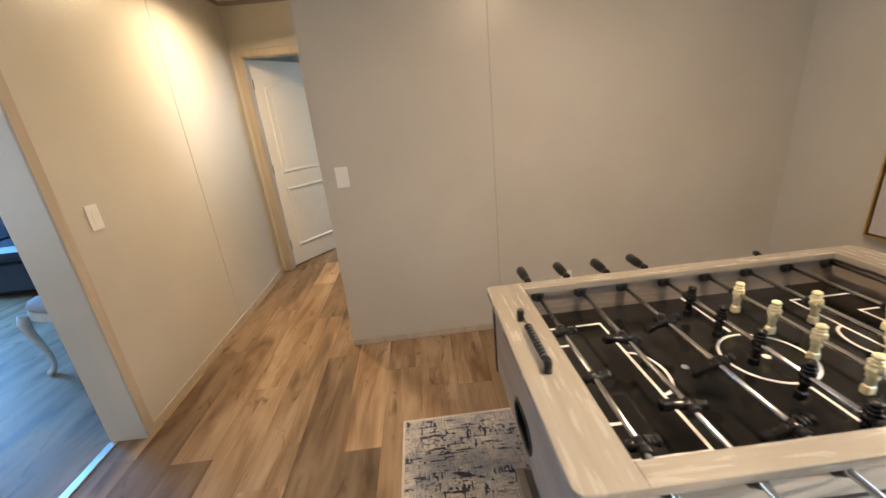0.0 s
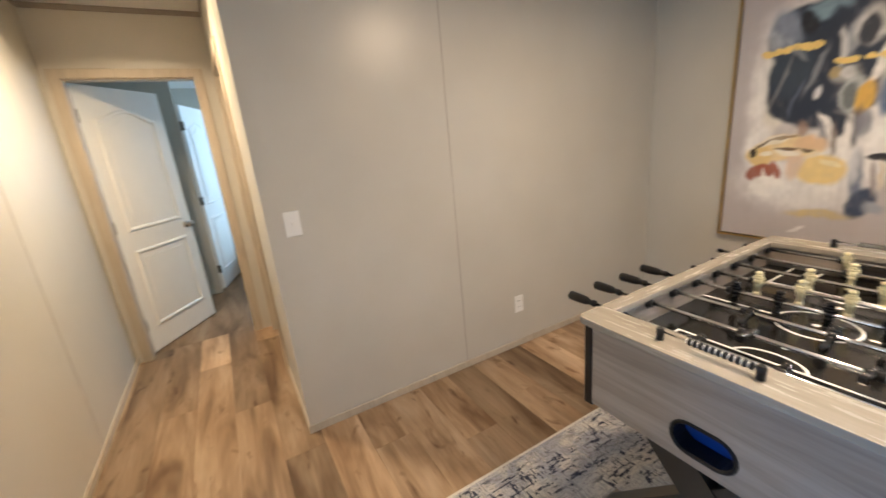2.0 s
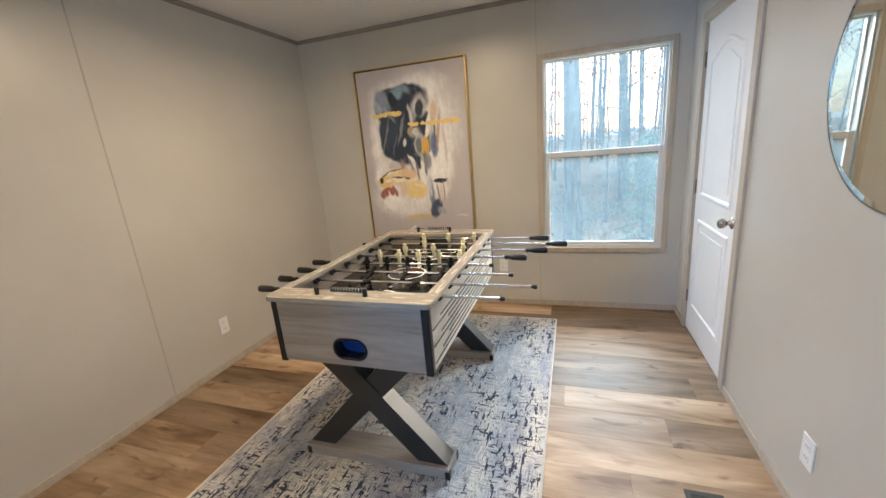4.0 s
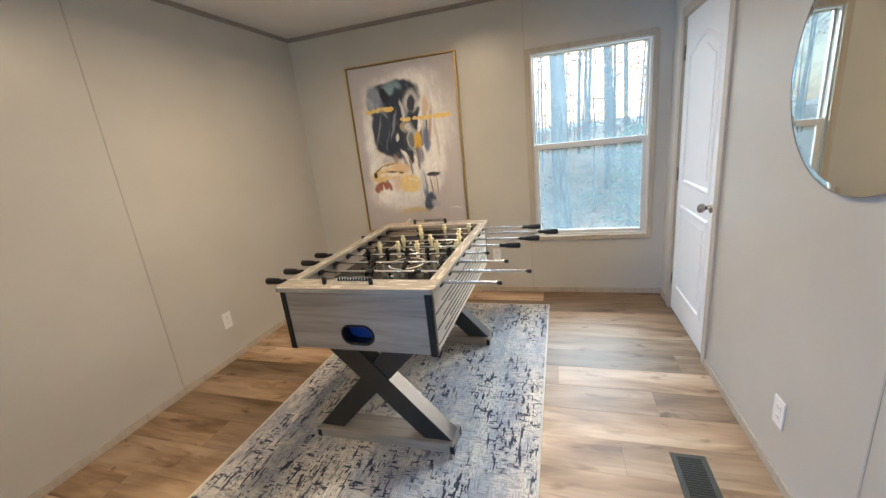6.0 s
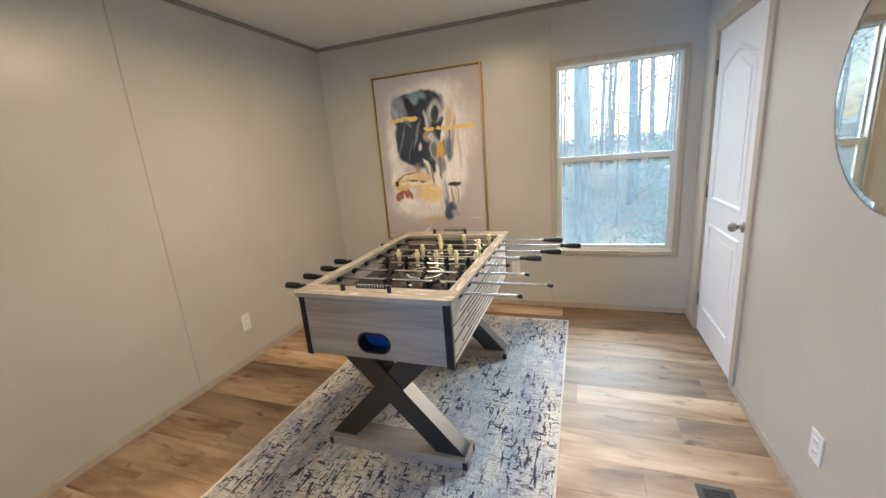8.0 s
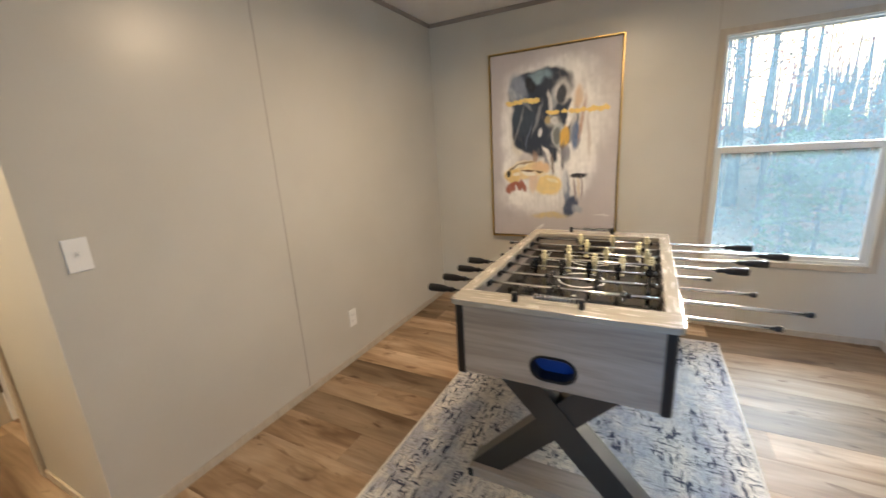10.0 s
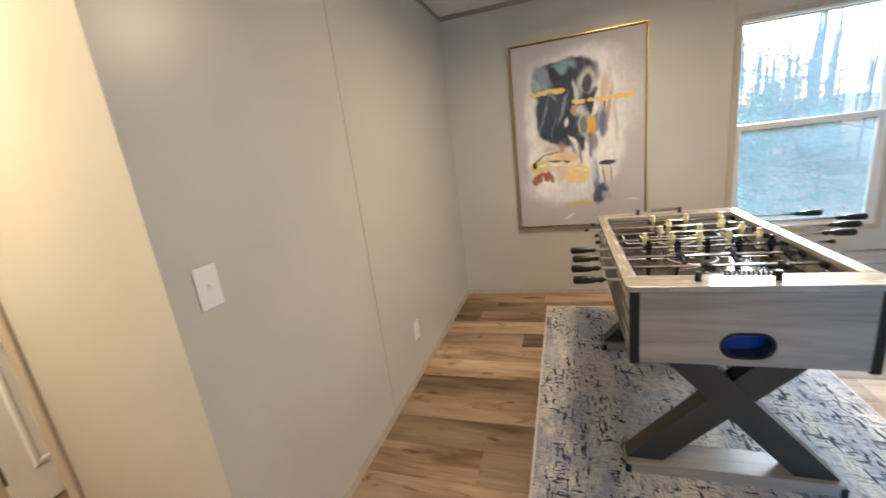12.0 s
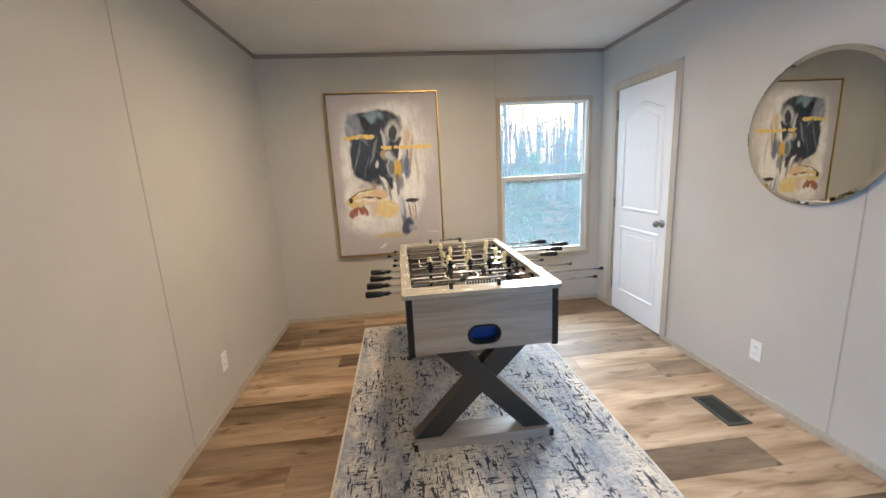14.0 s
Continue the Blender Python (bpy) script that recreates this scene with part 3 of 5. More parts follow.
def end_panel(x0, x1, name):
    """End panel with an oval ball opening cut through it."""
    bm = bmesh.new()
    inner = oval(TC, 0.648, 0.075, 0.043)
    n = len(inner)
    lo_y, hi_y, lo_z, hi_z = PY0 + 0.012, PY1 - 0.012, BZ, TZ - 0.022
    outer = []
    for y, z in inner:
        dy, dz = y - TC, z - 0.648
        k = min((hi_y - TC if dy > 0 else TC - lo_y) / max(abs(dy), 1e-6), (hi_z - 0.648 if dz > 0 else 0.648 - lo_z) / max(abs(dz), 1e-6))
        outer.append((TC + dy * k, 0.648 + dz * k))
    for x, flip in ((x0, False), (x1, True)):
        a = [bm.verts.new((x, *p)) for p in inner]
        b = [bm.verts.new((x, *p)) for p in outer]
        for i in range(n):
            q = (a[i], b[i], b[(i + 1) % n], a[(i + 1) % n])
            bm.faces.new(q if flip else q[::-1])
        # corners that the radial outline cuts off
        for cy, cz in ((lo_y, lo_z), (lo_y, hi_z), (hi_y, lo_z), (hi_y, hi_z)):
            best = []
            for i in range(n):
                p, q = outer[i], outer[(i + 1) % n]
                on_y = abs(p[0] - cy) < 1e-6 and abs(q[1] - cz) < 1e-6
                on_z = abs(p[1] - cz) < 1e-6 and abs(q[0] - cy) < 1e-6
                if (on_y or on_z) and (p != q):
                    best = [b[i], b[(i + 1) % n]]
            if best:
                c = bm.verts.new((x, cy, cz))
                bm.faces.new((best[0], c, best[1]))
    bmesh.ops.remove_doubles(bm, verts=bm.verts[:], dist=1e-6)
    bmesh.ops.recalc_face_normals(bm, faces=bm.faces[:])
    return part(name, bm, PANEL, table, "grey-washed end panel with an oval ball return")


end_panel(PX0, PX0 + 0.001, "end_panel")
end_panel(PX1 - 0.001, PX1, "end_panel")
for x, s in ((PX0, 1), (PX1, -1)):
    ring = bmesh.new()
    ribbon(ring, oval(TC, 0.648, 0.077, 0.045), 0.012, x, x - s * 0.004, "x")
    part("ball_return_rim", ring, RUBBER, table, "black plastic rim")
    o = oval(TC, 0.648, 0.075, 0.043)
    # deep black wall and blue back chosen to fit oblique and straight views
    tunnel = bmesh.new()
    rows = [[tunnel.verts.new((x + s * d, y, z)) for y, z in o] for d in (0.0, 0.062)]
    for i in range(len(o)):
        tunnel.faces.new((rows[0][i], rows[0][(i + 1) % len(o)], rows[1][(i + 1) % len(o)], rows[1][i]))
    part("ball_return_wall", tunnel, RUBBER, table, "black ball return wall")
    cup = bmesh.new()
    prism(cup, o, x + s * 0.060, x + s * 0.064, "x")
    part("ball_return_cup", cup, BLUE, table, "blue back plate of the ball return")
for y0, y1 in ((PY0, PY0 + 0.022), (PY1 - 0.022, PY1)):
    part("side_panel", boxes((PX0 + 0.012, PX1 - 0.012, y0, y1, BZ, TZ - 0.022)), SIDE, table, "washed side panel in a tone lightened for sunlight, with dark stripes")
for x in (PX0 - 0.004, PX1 + 0.004 - 0.034):
    for y in (PY0 - 0.004, PY1 + 0.004 - 0.034):
        part("corner_post", boxes((x, x + 0.034, y, y + 0.034, BZ - 0.012, TZ - 0.020), bevel=0.006), RUBBER, table, "black plastic corner guard")
part("cabinet_floor", boxes((PX0 + 0.03, PX1 - 0.03, PY0 + 0.022, PY1 - 0.022, BZ + 0.005, BZ + 0.02)), RUBBER, table)
# dark line decoration on the long sides
for y, o in ((PY0, -1), (PY1, 1)):
    for i in range(8):
        z = BZ + 0.022 + i * 0.024
        a, b = PX0 + 0.04 + 0.10 * (i % 3), PX1 - 0.05 - 0.13 * ((i + 1) % 3)
        bm = bmesh.new()
        box(bm, a, b, min(y, y + o * 0.002), max(y, y + o * 0.002), z, z + 0.008)
        part("side_stripe", bm, RUBBER, table, "thin dark printed stripe")


def rail(x0, x1, y0, y1, m, rounded=0):
    """A top rail; rounded: -1 or 1 gives the corners at its low or high x end a radius."""
    r = 0.022
    pts = [(x0, y0), (x1, y0), (x1, y1), (x0, y1)]
    if rounded:
        arc = [math.pi / 2 * i / 6 for i in range(7)]
        if rounded < 0:
            pts = [(x0 + r - r * math.sin(a), y1 - r + r * math.cos(a)) for a in arc] + [(x0 + r - r * math.cos(a), y0 + r - r * math.sin(a)) for a in arc] + [(x1, y0), (x1, y1)]
        else:
            pts = [(x1 - r + r * math.sin(a), y0 + r - r * math.cos(a)) for a in arc] + [(x1 - r + r * math.cos(a), y1 - r + r * math.sin(a)) for a in arc] + [(x0, y1), (x0, y0)]
    bm = bmesh.new()
    prism(bm, pts, TZ - 0.022, TZ, "z")
    bmesh.ops.bevel(bm, geom=[e for e in bm.edges if abs(e.verts[0].co.z - e.verts[1].co.z) < 1e-6], offset=0.0025, segments=2, affect="EDGES", profile=0.5)
    part("top_rail", bm, m, table, "washed oak top rail")


EW, SW = 0.118, 0.050
rail(TX0, TX0 + EW, TY0, TY1, RAIL, -1)
rail(TX1 - EW, TX1, TY0, TY1, RAIL, 1)
rail(TX0 + EW, TX1 - EW, TY0, TY0 + SW, RAILX)
rail(TX0 + EW, TX1 - EW, TY1 - SW, TY1, RAILX)
IX0, IX1, IY0, IY1 = TX0 + EW - 0.010, TX1 - EW + 0.010, TY0 + SW - 0.008, TY1 - SW + 0.008
for y0, y1 in ((IY0 - 0.012, IY0), (IY1, IY1 + 0.012)):
    part("inner_wall", boxes((IX0, IX1, y0, y1, FZ - 0.02, TZ - 0.022)), PANELX, table, "grey-washed inner side wall")
for x0, x1 in ((IX0 - 0.012, IX0), (IX1, IX1 + 0.012)):
    part("inner_wall", boxes((x0, x1, IY0, TC - 0.10, FZ - 0.02, TZ - 0.022), (x0, x1, TC + 0.10, IY1, FZ - 0.02, TZ - 0.022),
                             (x0, x1, TC - 0.10, TC + 0.10, FZ + 0.075, TZ - 0.022)), PANEL, table, "inner end wall with a goal mouth")
    part("goal_box", boxes((x0 - 0.06 if x0 < 0 else x1, x0 if x0 < 0 else x1 + 0.06, TC - 0.10, TC + 0.10, FZ - 0.03, FZ - 0.01)), RUBBER, table, "black goal box")
part("playfield", boxes((IX0, IX1, IY0, IY1, FZ - 0.012, FZ)), FIELD, table, "glossy black playing field")


def field_line(outline, closed=True, w=0.011):
    bm = bmesh.new()
    ribbon(bm, outline, w, FZ - 0.001, FZ + 0.0012, "z", closed)
    part("field_line", bm, LINE, table, "white printed field line")


CX = 0.211
field_line([(CX + 0.104 * math.cos(a), TC + 0.104 * math.sin(a)) for a in (2 * math.pi * i / 40 for i in range(40))])
field_line([(CX, IY0), (CX, TC - 0.12)], False)
field_line([(CX, TC + 0.12), (CX, IY1)], False)
for s, xe in ((1, IX0), (-1, IX1)):
    field_line([(xe, TC - 0.245), (xe + s * 0.225, TC - 0.245), (xe + s * 0.225, TC + 0.245), (xe, TC + 0.245)], False)
    field_line([(xe, TC - 0.15), (xe + s * 0.10, TC - 0.15), (xe + s * 0.10, TC + 0.15), (xe, TC + 0.15)], False)
    field_line([(xe + s * (0.225 + 0.055 * math.sin(a)), TC - 0.085 * math.cos(a)) for a in (math.pi * i / 14 for i in range(15))], False)
    dot = bmesh.new()
    lathe(dot, (xe + s * 0.335, TC, FZ - 0.001), (0, 0, 1), [(0, 0.009), (0.002, 0.009)])
    part("field_spot", dot, LINE, table)
dot = bmesh.new()
lathe(dot, (CX, TC, FZ - 0.001), (0, 0, 1), [(0, 0.010), (0.002, 0.010)])
part("field_spot", dot, LINE, table)


GLOSS = plain("gloss_black_plastic", (0.010, 0.010, 0.011), 0.14, vary=0.2, bump=0)


def man_mesh():
    """A plain blocky playing piece hung on the rod's axis, feet down."""
    bm = bmesh.new()
    lathe(bm, (0, -0.012, 0), (0, 1, 0), [(0, 0.011), (0.004, 0.0135), (0.020, 0.0135), (0.024, 0.011)], 12)
    for z, r, h in ((0.015, 0.0140, 0.010), (0.024, 0.0125, 0.009)):
        lathe(bm, (0, 0, z - h / 2), (0, 0, 1), [(0, r * 0.72), (h * 0.25, r), (h * 0.7, r), (h, r * 0.72)], 10)
    lathe(bm, (0, 0, 0.027), (0, 0, 1), [(0, 0.006), (0.003, 0.0105), (0.0075, 0.0130), (0.012, 0.0115), (0.0155, 0.006), (0.0165, 0.001)], 12)
    for y in (-0.0145, 0.0145):
        box(bm, -0.006, 0.006, y - 0.004, y + 0.004, 0.006, 0.022, bevel=0.003)
    lathe(bm, (0, 0, -0.008), (0, 0, -1), [(0, 0.011), (0.012, 0.0125), (0.016, 0.009), (0.030, 0.0105), (0.034, 0.008)], 10)
    box(bm, -0.012, 0.012, -0.010, 0.010, -0.066, -0.040, bevel=0.004)
    bmesh.ops.scale(bm, vec=(0.95, 0.95, 0.93), verts=bm.verts[:])
    me = bpy.data.meshes.new("playing_piece")
    bm.to_mesh(me)
    bm.free()
    return me


MAN = {}
for key, m in (("black", GLOSS), ("cream", CREAM)):
    MAN[key] = man_mesh()
    MAN[key].materials.append(m)


def handle_profile():
    return [(0, 0.009), (0.004, 0.0125), (0.012, 0.0125), (0.018, 0.0100), (0.028, 0.0105), (0.040, 0.0150), (0.070, 0.0168), (0.108, 0.0172), (0.114, 0.014), (0.116, 0.005)]


# rod: place, team, handle side, south tip, north tip, angle of the pieces, count, shift, gap
def rod(x, team, north_handle, ys, yn, angle, count, shift, gap):
    bm = bmesh.new()
    lathe(bm, (x, ys, RZ), (0, 1, 0), [(0, 0.0065), (yn - ys, 0.0065)], 10)
    ob = part("rod", bm, CHROME, table, "polished steel rod")
    bm = bmesh.new()
    if north_handle:
        lathe(bm, (x, yn - 0.105, RZ), (0, 1, 0), handle_profile())
    else:
        lathe(bm, (x, ys + 0.105, RZ), (0, -1, 0), handle_profile())
    part("handle", bm, RUBBER, ob, "black plastic grip")
    bm = bmesh.new()
    y, o = (ys, 1) if north_handle else (yn, -1)
    lathe(bm, (x, y - o * 0.004, RZ), (0, o, 0), [(0, 0.006), (0.003, 0.0095), (0.018, 0.0095), (0.020, 0.007)])
    part("end_cap", bm, RUBBER, ob, "black end cap")
    for y, o in ((IY1, -1), (IY0, 1)):
        bm = bmesh.new()
        lathe(bm, (x, y, RZ - 0.003), (0, o, 0), [(0, 0.021), (0.005, 0.021), (0.007, 0.014), (0.016, 0.013)])
        part("bushing", bm, RUBBER, table, "black rod bushing")
        bm = bmesh.new()
        yo = PY1 if o < 0 else PY0
        lathe(bm, (x, yo, RZ - 0.003), (0, -o, 0), [(0, 0.019), (0.006, 0.019), (0.009, 0.012), (0.014, 0.011)])
        part("bushing", bm, RUBBER, table, "black rod bushing")
    span = [gap * (i - (count - 1) / 2) for i in range(count)]
    for s in span:
        piece = new("playing_piece", MAN[team])
        piece.parent = ob
        piece.matrix_basis = Matrix.Translation(Vector((x, TC + s + shift, RZ)) - world_of(ob).translation) @ Matrix.Rotation(radians(angle), 4, "Y")
        tagged(piece, team + (" moulded plastic playing piece"))
    for y in (TC + span[0] + shift - 0.026, TC + span[-1] + shift + 0.012):
        bm = bmesh.new()
        lathe(bm, (x, y, RZ), (0, 1, 0), [(0, 0.012), (0.014, 0.012)], 10)
        part("bumper", bm, RUBBER, ob, "black rubber bumper")


R0, RS = -0.288, 0.1425
rod(R0 + 0 * RS, "black", True, 1.218, 2.392, 84, 3, -0.085, 0.19)
rod(R0 + 1 * RS, "black", True, 1.108, 2.396, 98, 2, -0.08, 0.24)
rod(R0 + 2 * RS, "black", True, 1.225, 2.388, 70, 3, -0.092, 0.19)
rod(R0 + 3 * RS, "black", True, 1.343, 2.394, 4, 5, -0.042, 0.122)
rod(R0 + 4 * RS, "cream", False, 1.202, 2.272, 2, 5, -0.050, 0.122)
rod(R0 + 5 * RS, "cream", False, 1.107, 2.268, -5, 3, -0.090, 0.185)
rod(R0 + 6 * RS, "cream", False, 1.005, 2.312, 6, 2, -0.107, 0.26)
rod(R0 + 7 * RS, "cream", False, 1.115, 2.270, -10, 3, -0.098, 0.175)


def scorer(x):
    """Abacus scorer: two posts, a wire and a row of beads, on the end rail."""
    for y in (TC - 0.085, TC + 0.145):
        bm = bmesh.new()
        lathe(bm, (x, y, TZ - 0.001), (0, 0, 1), [(0, 0.0105), (0.030, 0.0105), (0.034, 0.008)], 14)
        part("scorer_post", bm, RUBBER, table, "black scorer post")
    bm = bmesh.new()
    lathe(bm, (x, TC - 0.085, TZ + 0.024), (0, 1, 0), [(0, 0.0025), (0.23, 0.0025)], 8)
    part("scorer_wire", bm, CHROME, table)
    for i in range(11):
        bm = bmesh.new()
        y = TC - 0.072 + i * 0.0135
        lathe(bm, (x, y, TZ + 0.024), (0, 1, 0), [(0, 0.006), (0.002, 0.0105), (0.0075, 0.0105), (0.0092, 0.007)], 12)
        bead = part("scorer_bead", bm, RUBBER, table, "black scorer bead")
        # white disc stands for the glint between glossy beads
        bm = bmesh.new()
        lathe(bm, (x, y + 0.0092, TZ + 0.024), (0, 1, 0), [(0, 0.0055), (0.0042, 0.0055)], 12)
        part("white_ring", bm, LINE, bead, "white disc painted as a glint between the beads")


scorer(TX0 + 0.056)
scorer(TX1 - 0.056)


def x_leg(x0, x1, bx0, bx1):
    """Two crossed beams on a floor board with black corner caps."""
    bm = bmesh.new()
    prism(bm, [(1.490, 0.062), (1.632, 0.062), (2.112, BZ - 0.004), (1.955, BZ - 0.004)], x0, x1, "x")
    part("leg_beam", bm, BEAM, table, "satin black leg beam")
    bm = bmesh.new()
    prism(bm, [(2.076, 0.062), (2.212, 0.062), (1.740, BZ - 0.004), (1.580, BZ - 0.004)], x0 + 0.006, x1 - 0.006, "x")
    part("leg_beam", bm, BEAM, table, "satin black leg beam")
    part("foot_board", boxes((bx0, bx1, 1.480, 2.218, 0.010, 0.062), bevel=0.003), PANEL, table, "grey-washed foot board")
    for y0, y1 in ((1.477, 1.500), (2.198, 2.221)):
        for c0, c1 in ((bx0 - 0.003, bx0 + 0.022), (bx1 - 0.022, bx1 + 0.003)):
            part("foot_cap", boxes((c0, c1, y0, y1, 0.0095, 0.050), bevel=0.002), RUBBER, table, "black corner cap of the foot board")


x_leg(-0.352, -0.262, -0.375, -0.235)
x_leg(0.655, 0.745, 0.630, 0.770)


# ---------------------------------------------------------------- painting
def smooth_noise(u, v, cells, seed):
    """Cubic value noise from -1 to 1 with that many cells across (cells: along u, along v)."""
    g = np.random.RandomState(seed).uniform(-1, 1, (cells[1] + 2, cells[0] + 2))
    x, y = u * cells[0], v * cells[1]
    i, j = np.clip(np.floor(x).astype(int), 0, cells[0]), np.clip(np.floor(y).astype(int), 0, cells[1])
    fx, fy = np.clip(x - i, 0, 1), np.clip(y - j, 0, 1)
    fx, fy = fx * fx * (3 - 2 * fx), fy * fy * (3 - 2 * fy)
    return (g[j, i] * (1 - fx) + g[j, i + 1] * fx) * (1 - fy) + (g[j + 1, i] * (1 - fx) + g[j + 1, i + 1] * fx) * fy


def painted_canvas(x, y1, z0, w, h, nu=230, nv=340):
    """The painted face: a fine grid across x whose pigment and relief are laid on dab by dab."""
    u, v = np.meshgrid(np.linspace(0, 1, nu + 1), np.linspace(0, 1, nv + 1))
    shake = {}
    for wild, cells, amount in ((True, (8, 11), 0.011), (False, (20, 30), 0.005)):
        du = dv = 0
        for k, f in ((0, 1.0), (1, 0.6), (2, 0.4)):
            c = (cells[0] * 2 ** k, cells[1] * 2 ** k)
            du = du + amount * f * smooth_noise(u, v, c, 5 + k)
            dv = dv + amount * f * smooth_noise(u, v, c, 25 + k)
        shake[wild] = (u + du, v + dv)
    hair = smooth_noise(u + 0.10 * v, v, (90, 12), 3) * 0.5 + smooth_noise(u, v, (40, 55), 8) * 0.5
    cloud = smooth_noise(u, v, (4, 5), 2) * 0.6 + smooth_noise(u, v, (14, 8), 4) * 0.4
    col = np.array((0.50, 0.462, 0.468)) * (1 + 0.07 * cloud[..., None] + 0.025 * hair[..., None])
    relief = np.zeros_like(u)
    white, navy, gold = (0.84, 0.82, 0.80), (0.020, 0.031, 0.057), (0.82, 0.60, 0.20)

    def dab(cu, cv, ru, rv, color, turn=0.0, soft=0.2, wild=True, full=1.0):
        nonlocal col, relief
        pu, pv = shake[wild]
        a = radians(turn)
        qu, qv = (pu - cu) * w, (pv - cv) * h
        e = np.sqrt(((qu * math.cos(a) + qv * math.sin(a)) / (ru * w)) ** 2 + ((-qu * math.sin(a) + qv * math.cos(a)) / (rv * h)) ** 2)
        f = np.clip((1 + soft - e) / (2 * soft), 0, 1)
        f = f * f * (3 - 2 * f) * full
        f = np.clip(f * (1 + 0.45 * hair * (0.2 + soft)), 0, 1)
        tone = np.array(color) * (1 + 0.09 * hair[..., None] + 0.08 * cloud[..., None])
        col = col * (1 - f[..., None]) + tone * f[..., None]
        relief = relief * (1 - 0.5 * f) + f * (0.0012 + 0.0010 * hair)
    dab(0.536, 0.674, 0.404, 0.262, (0.74, 0.72, 0.71), 0, 0.35, True, 0.92)
    dab(0.457, 0.868, 0.302, 0.067, white, 8, 0.50, True, 0.80)
    dab(0.631, 0.869, 0.143, 0.050, white, -20, 0.50, True, 0.80)
    dab(0.176, 0.621, 0.073, 0.172, white, -8, 0.50, True, 0.90)
    dab(0.234, 0.524, 0.049, 0.103, (0.76, 0.72, 0.64), -12, 0.40, True, 0.90)
    dab(0.760, 0.574, 0.090, 0.208, white, 3, 0.50, True, 0.75)
    dab(0.682, 0.417, 0.124, 0.165, white, 0, 0.50, True, 0.85)
    dab(0.357, 0.241, 0.286, 0.108, white, 0, 0.45, True, 0.80)
    dab(0.157, 0.382, 0.070, 0.092, white, 0, 0.40, True, 0.85)
    dab(0.532, 0.385, 0.116, 0.100, white, 0, 0.40, True, 0.85)
    dab(0.111, 0.721, 0.026, 0.104, white, -10, 0.60, True, 0.50)
    dab(0.815, 0.471, 0.030, 0.131, white, 0, 0.60, True, 0.50)
    dab(0.405, 0.801, 0.264, 0.107, navy, 6, 0.10, True, 1.00)
    dab(0.340, 0.639, 0.162, 0.170, navy, -9, 0.08, True, 1.00)
    dab(0.389, 0.509, 0.123, 0.068, navy, 0, 0.20, True, 1.00)
    dab(0.574, 0.626, 0.138, 0.133, navy, -6, 0.10, True, 1.00)
    dab(0.278, 0.679, 0.097, 0.103, (0.035, 0.055, 0.085), -8, 0.30, True, 1.00)
    dab(0.239, 0.815, 0.067, 0.069, (0.24, 0.28, 0.36), 25, 0.35, True, 0.95)
    dab(0.181, 0.793, 0.032, 0.046, (0.40, 0.43, 0.50), 20, 0.40, True, 0.80)
    dab(0.409, 0.868, 0.092, 0.036, (0.22, 0.33, 0.40), 0, 0.35, True, 0.95)
    dab(0.335, 0.832, 0.041, 0.039, (0.012, 0.016, 0.026), 20, 0.30, True, 1.00)
    dab(0.462, 0.817, 0.048, 0.045, navy, 10, 0.30, True, 1.00)
    dab(0.523, 0.754, 0.035, 0.069, (0.30, 0.32, 0.36), -10, 0.40, True, 0.95)
    dab(0.485, 0.724, 0.014, 0.067, (0.62, 0.62, 0.63), 6, 0.35, True, 0.90)
    dab(0.584, 0.780, 0.067, 0.064, white, -14, 0.25, True, 0.55)
    dab(0.577, 0.764, 0.038, 0.053, (0.035, 0.042, 0.058), -12, 0.25, True, 1.00)
    dab(0.649, 0.673, 0.019, 0.105, white, -14, 0.35, True, 0.95)
    dab(0.671, 0.605, 0.023, 0.121, white, -4, 0.40, True, 0.70)
    dab(0.389, 0.656, 0.013, 0.085, (0.42, 0.45, 0.50), -14, 0.40, True, 0.45)
    dab(0.417, 0.574, 0.016, 0.027, (0.66, 0.66, 0.68), -10, 0.35, True, 0.90)
    dab(0.319, 0.561, 0.010, 0.068, (0.14, 0.18, 0.26), -14, 0.40, True, 0.60)
    dab(0.290, 0.746, 0.013, 0.052, (0.50, 0.53, 0.58), 40, 0.40, True, 0.35)
    dab(0.242, 0.626, 0.010, 0.103, (0.58, 0.58, 0.60), -16, 0.40, True, 0.25)
    dab(0.689, 0.548, 0.039, 0.068, (0.10, 0.16, 0.30), 0, 0.35, True, 0.95)
    dab(0.737, 0.620, 0.015, 0.110, (0.46, 0.28, 0.20), -8, 0.50, True, 0.80)
    dab(0.707, 0.733, 0.035, 0.055, (0.66, 0.47, 0.30), -6, 0.50, True, 0.70)
    dab(0.792, 0.560, 0.011, 0.120, (0.56, 0.49, 0.46), 4, 0.50, True, 0.70)
    dab(0.518, 0.637, 0.062, 0.029, (0.34, 0.34, 0.33), 0, 0.30, True, 0.95)
    dab(0.481, 0.644, 0.029, 0.020, (0.44, 0.33, 0.15), 0, 0.30, True, 0.90)
    dab(0.534, 0.641, 0.029, 0.022, (0.60, 0.60, 0.60), 0, 0.25, True, 0.90)
    dab(0.556, 0.561, 0.052, 0.065, (0.50, 0.53, 0.54), 0, 0.20, False, 0.95)
    dab(0.549, 0.556, 0.031, 0.049, (0.16, 0.18, 0.18), 0, 0.25, False, 1.00)
    dab(0.607, 0.545, 0.036, 0.062, (0.70, 0.43, 0.09), -6, 0.20, False, 1.00)
    dab(0.590, 0.447, 0.020, 0.067, (0.10, 0.10, 0.12), 0, 0.35, True, 0.90)
    dab(0.617, 0.455, 0.033, 0.044, (0.24, 0.25, 0.30), 0, 0.35, True, 0.90)
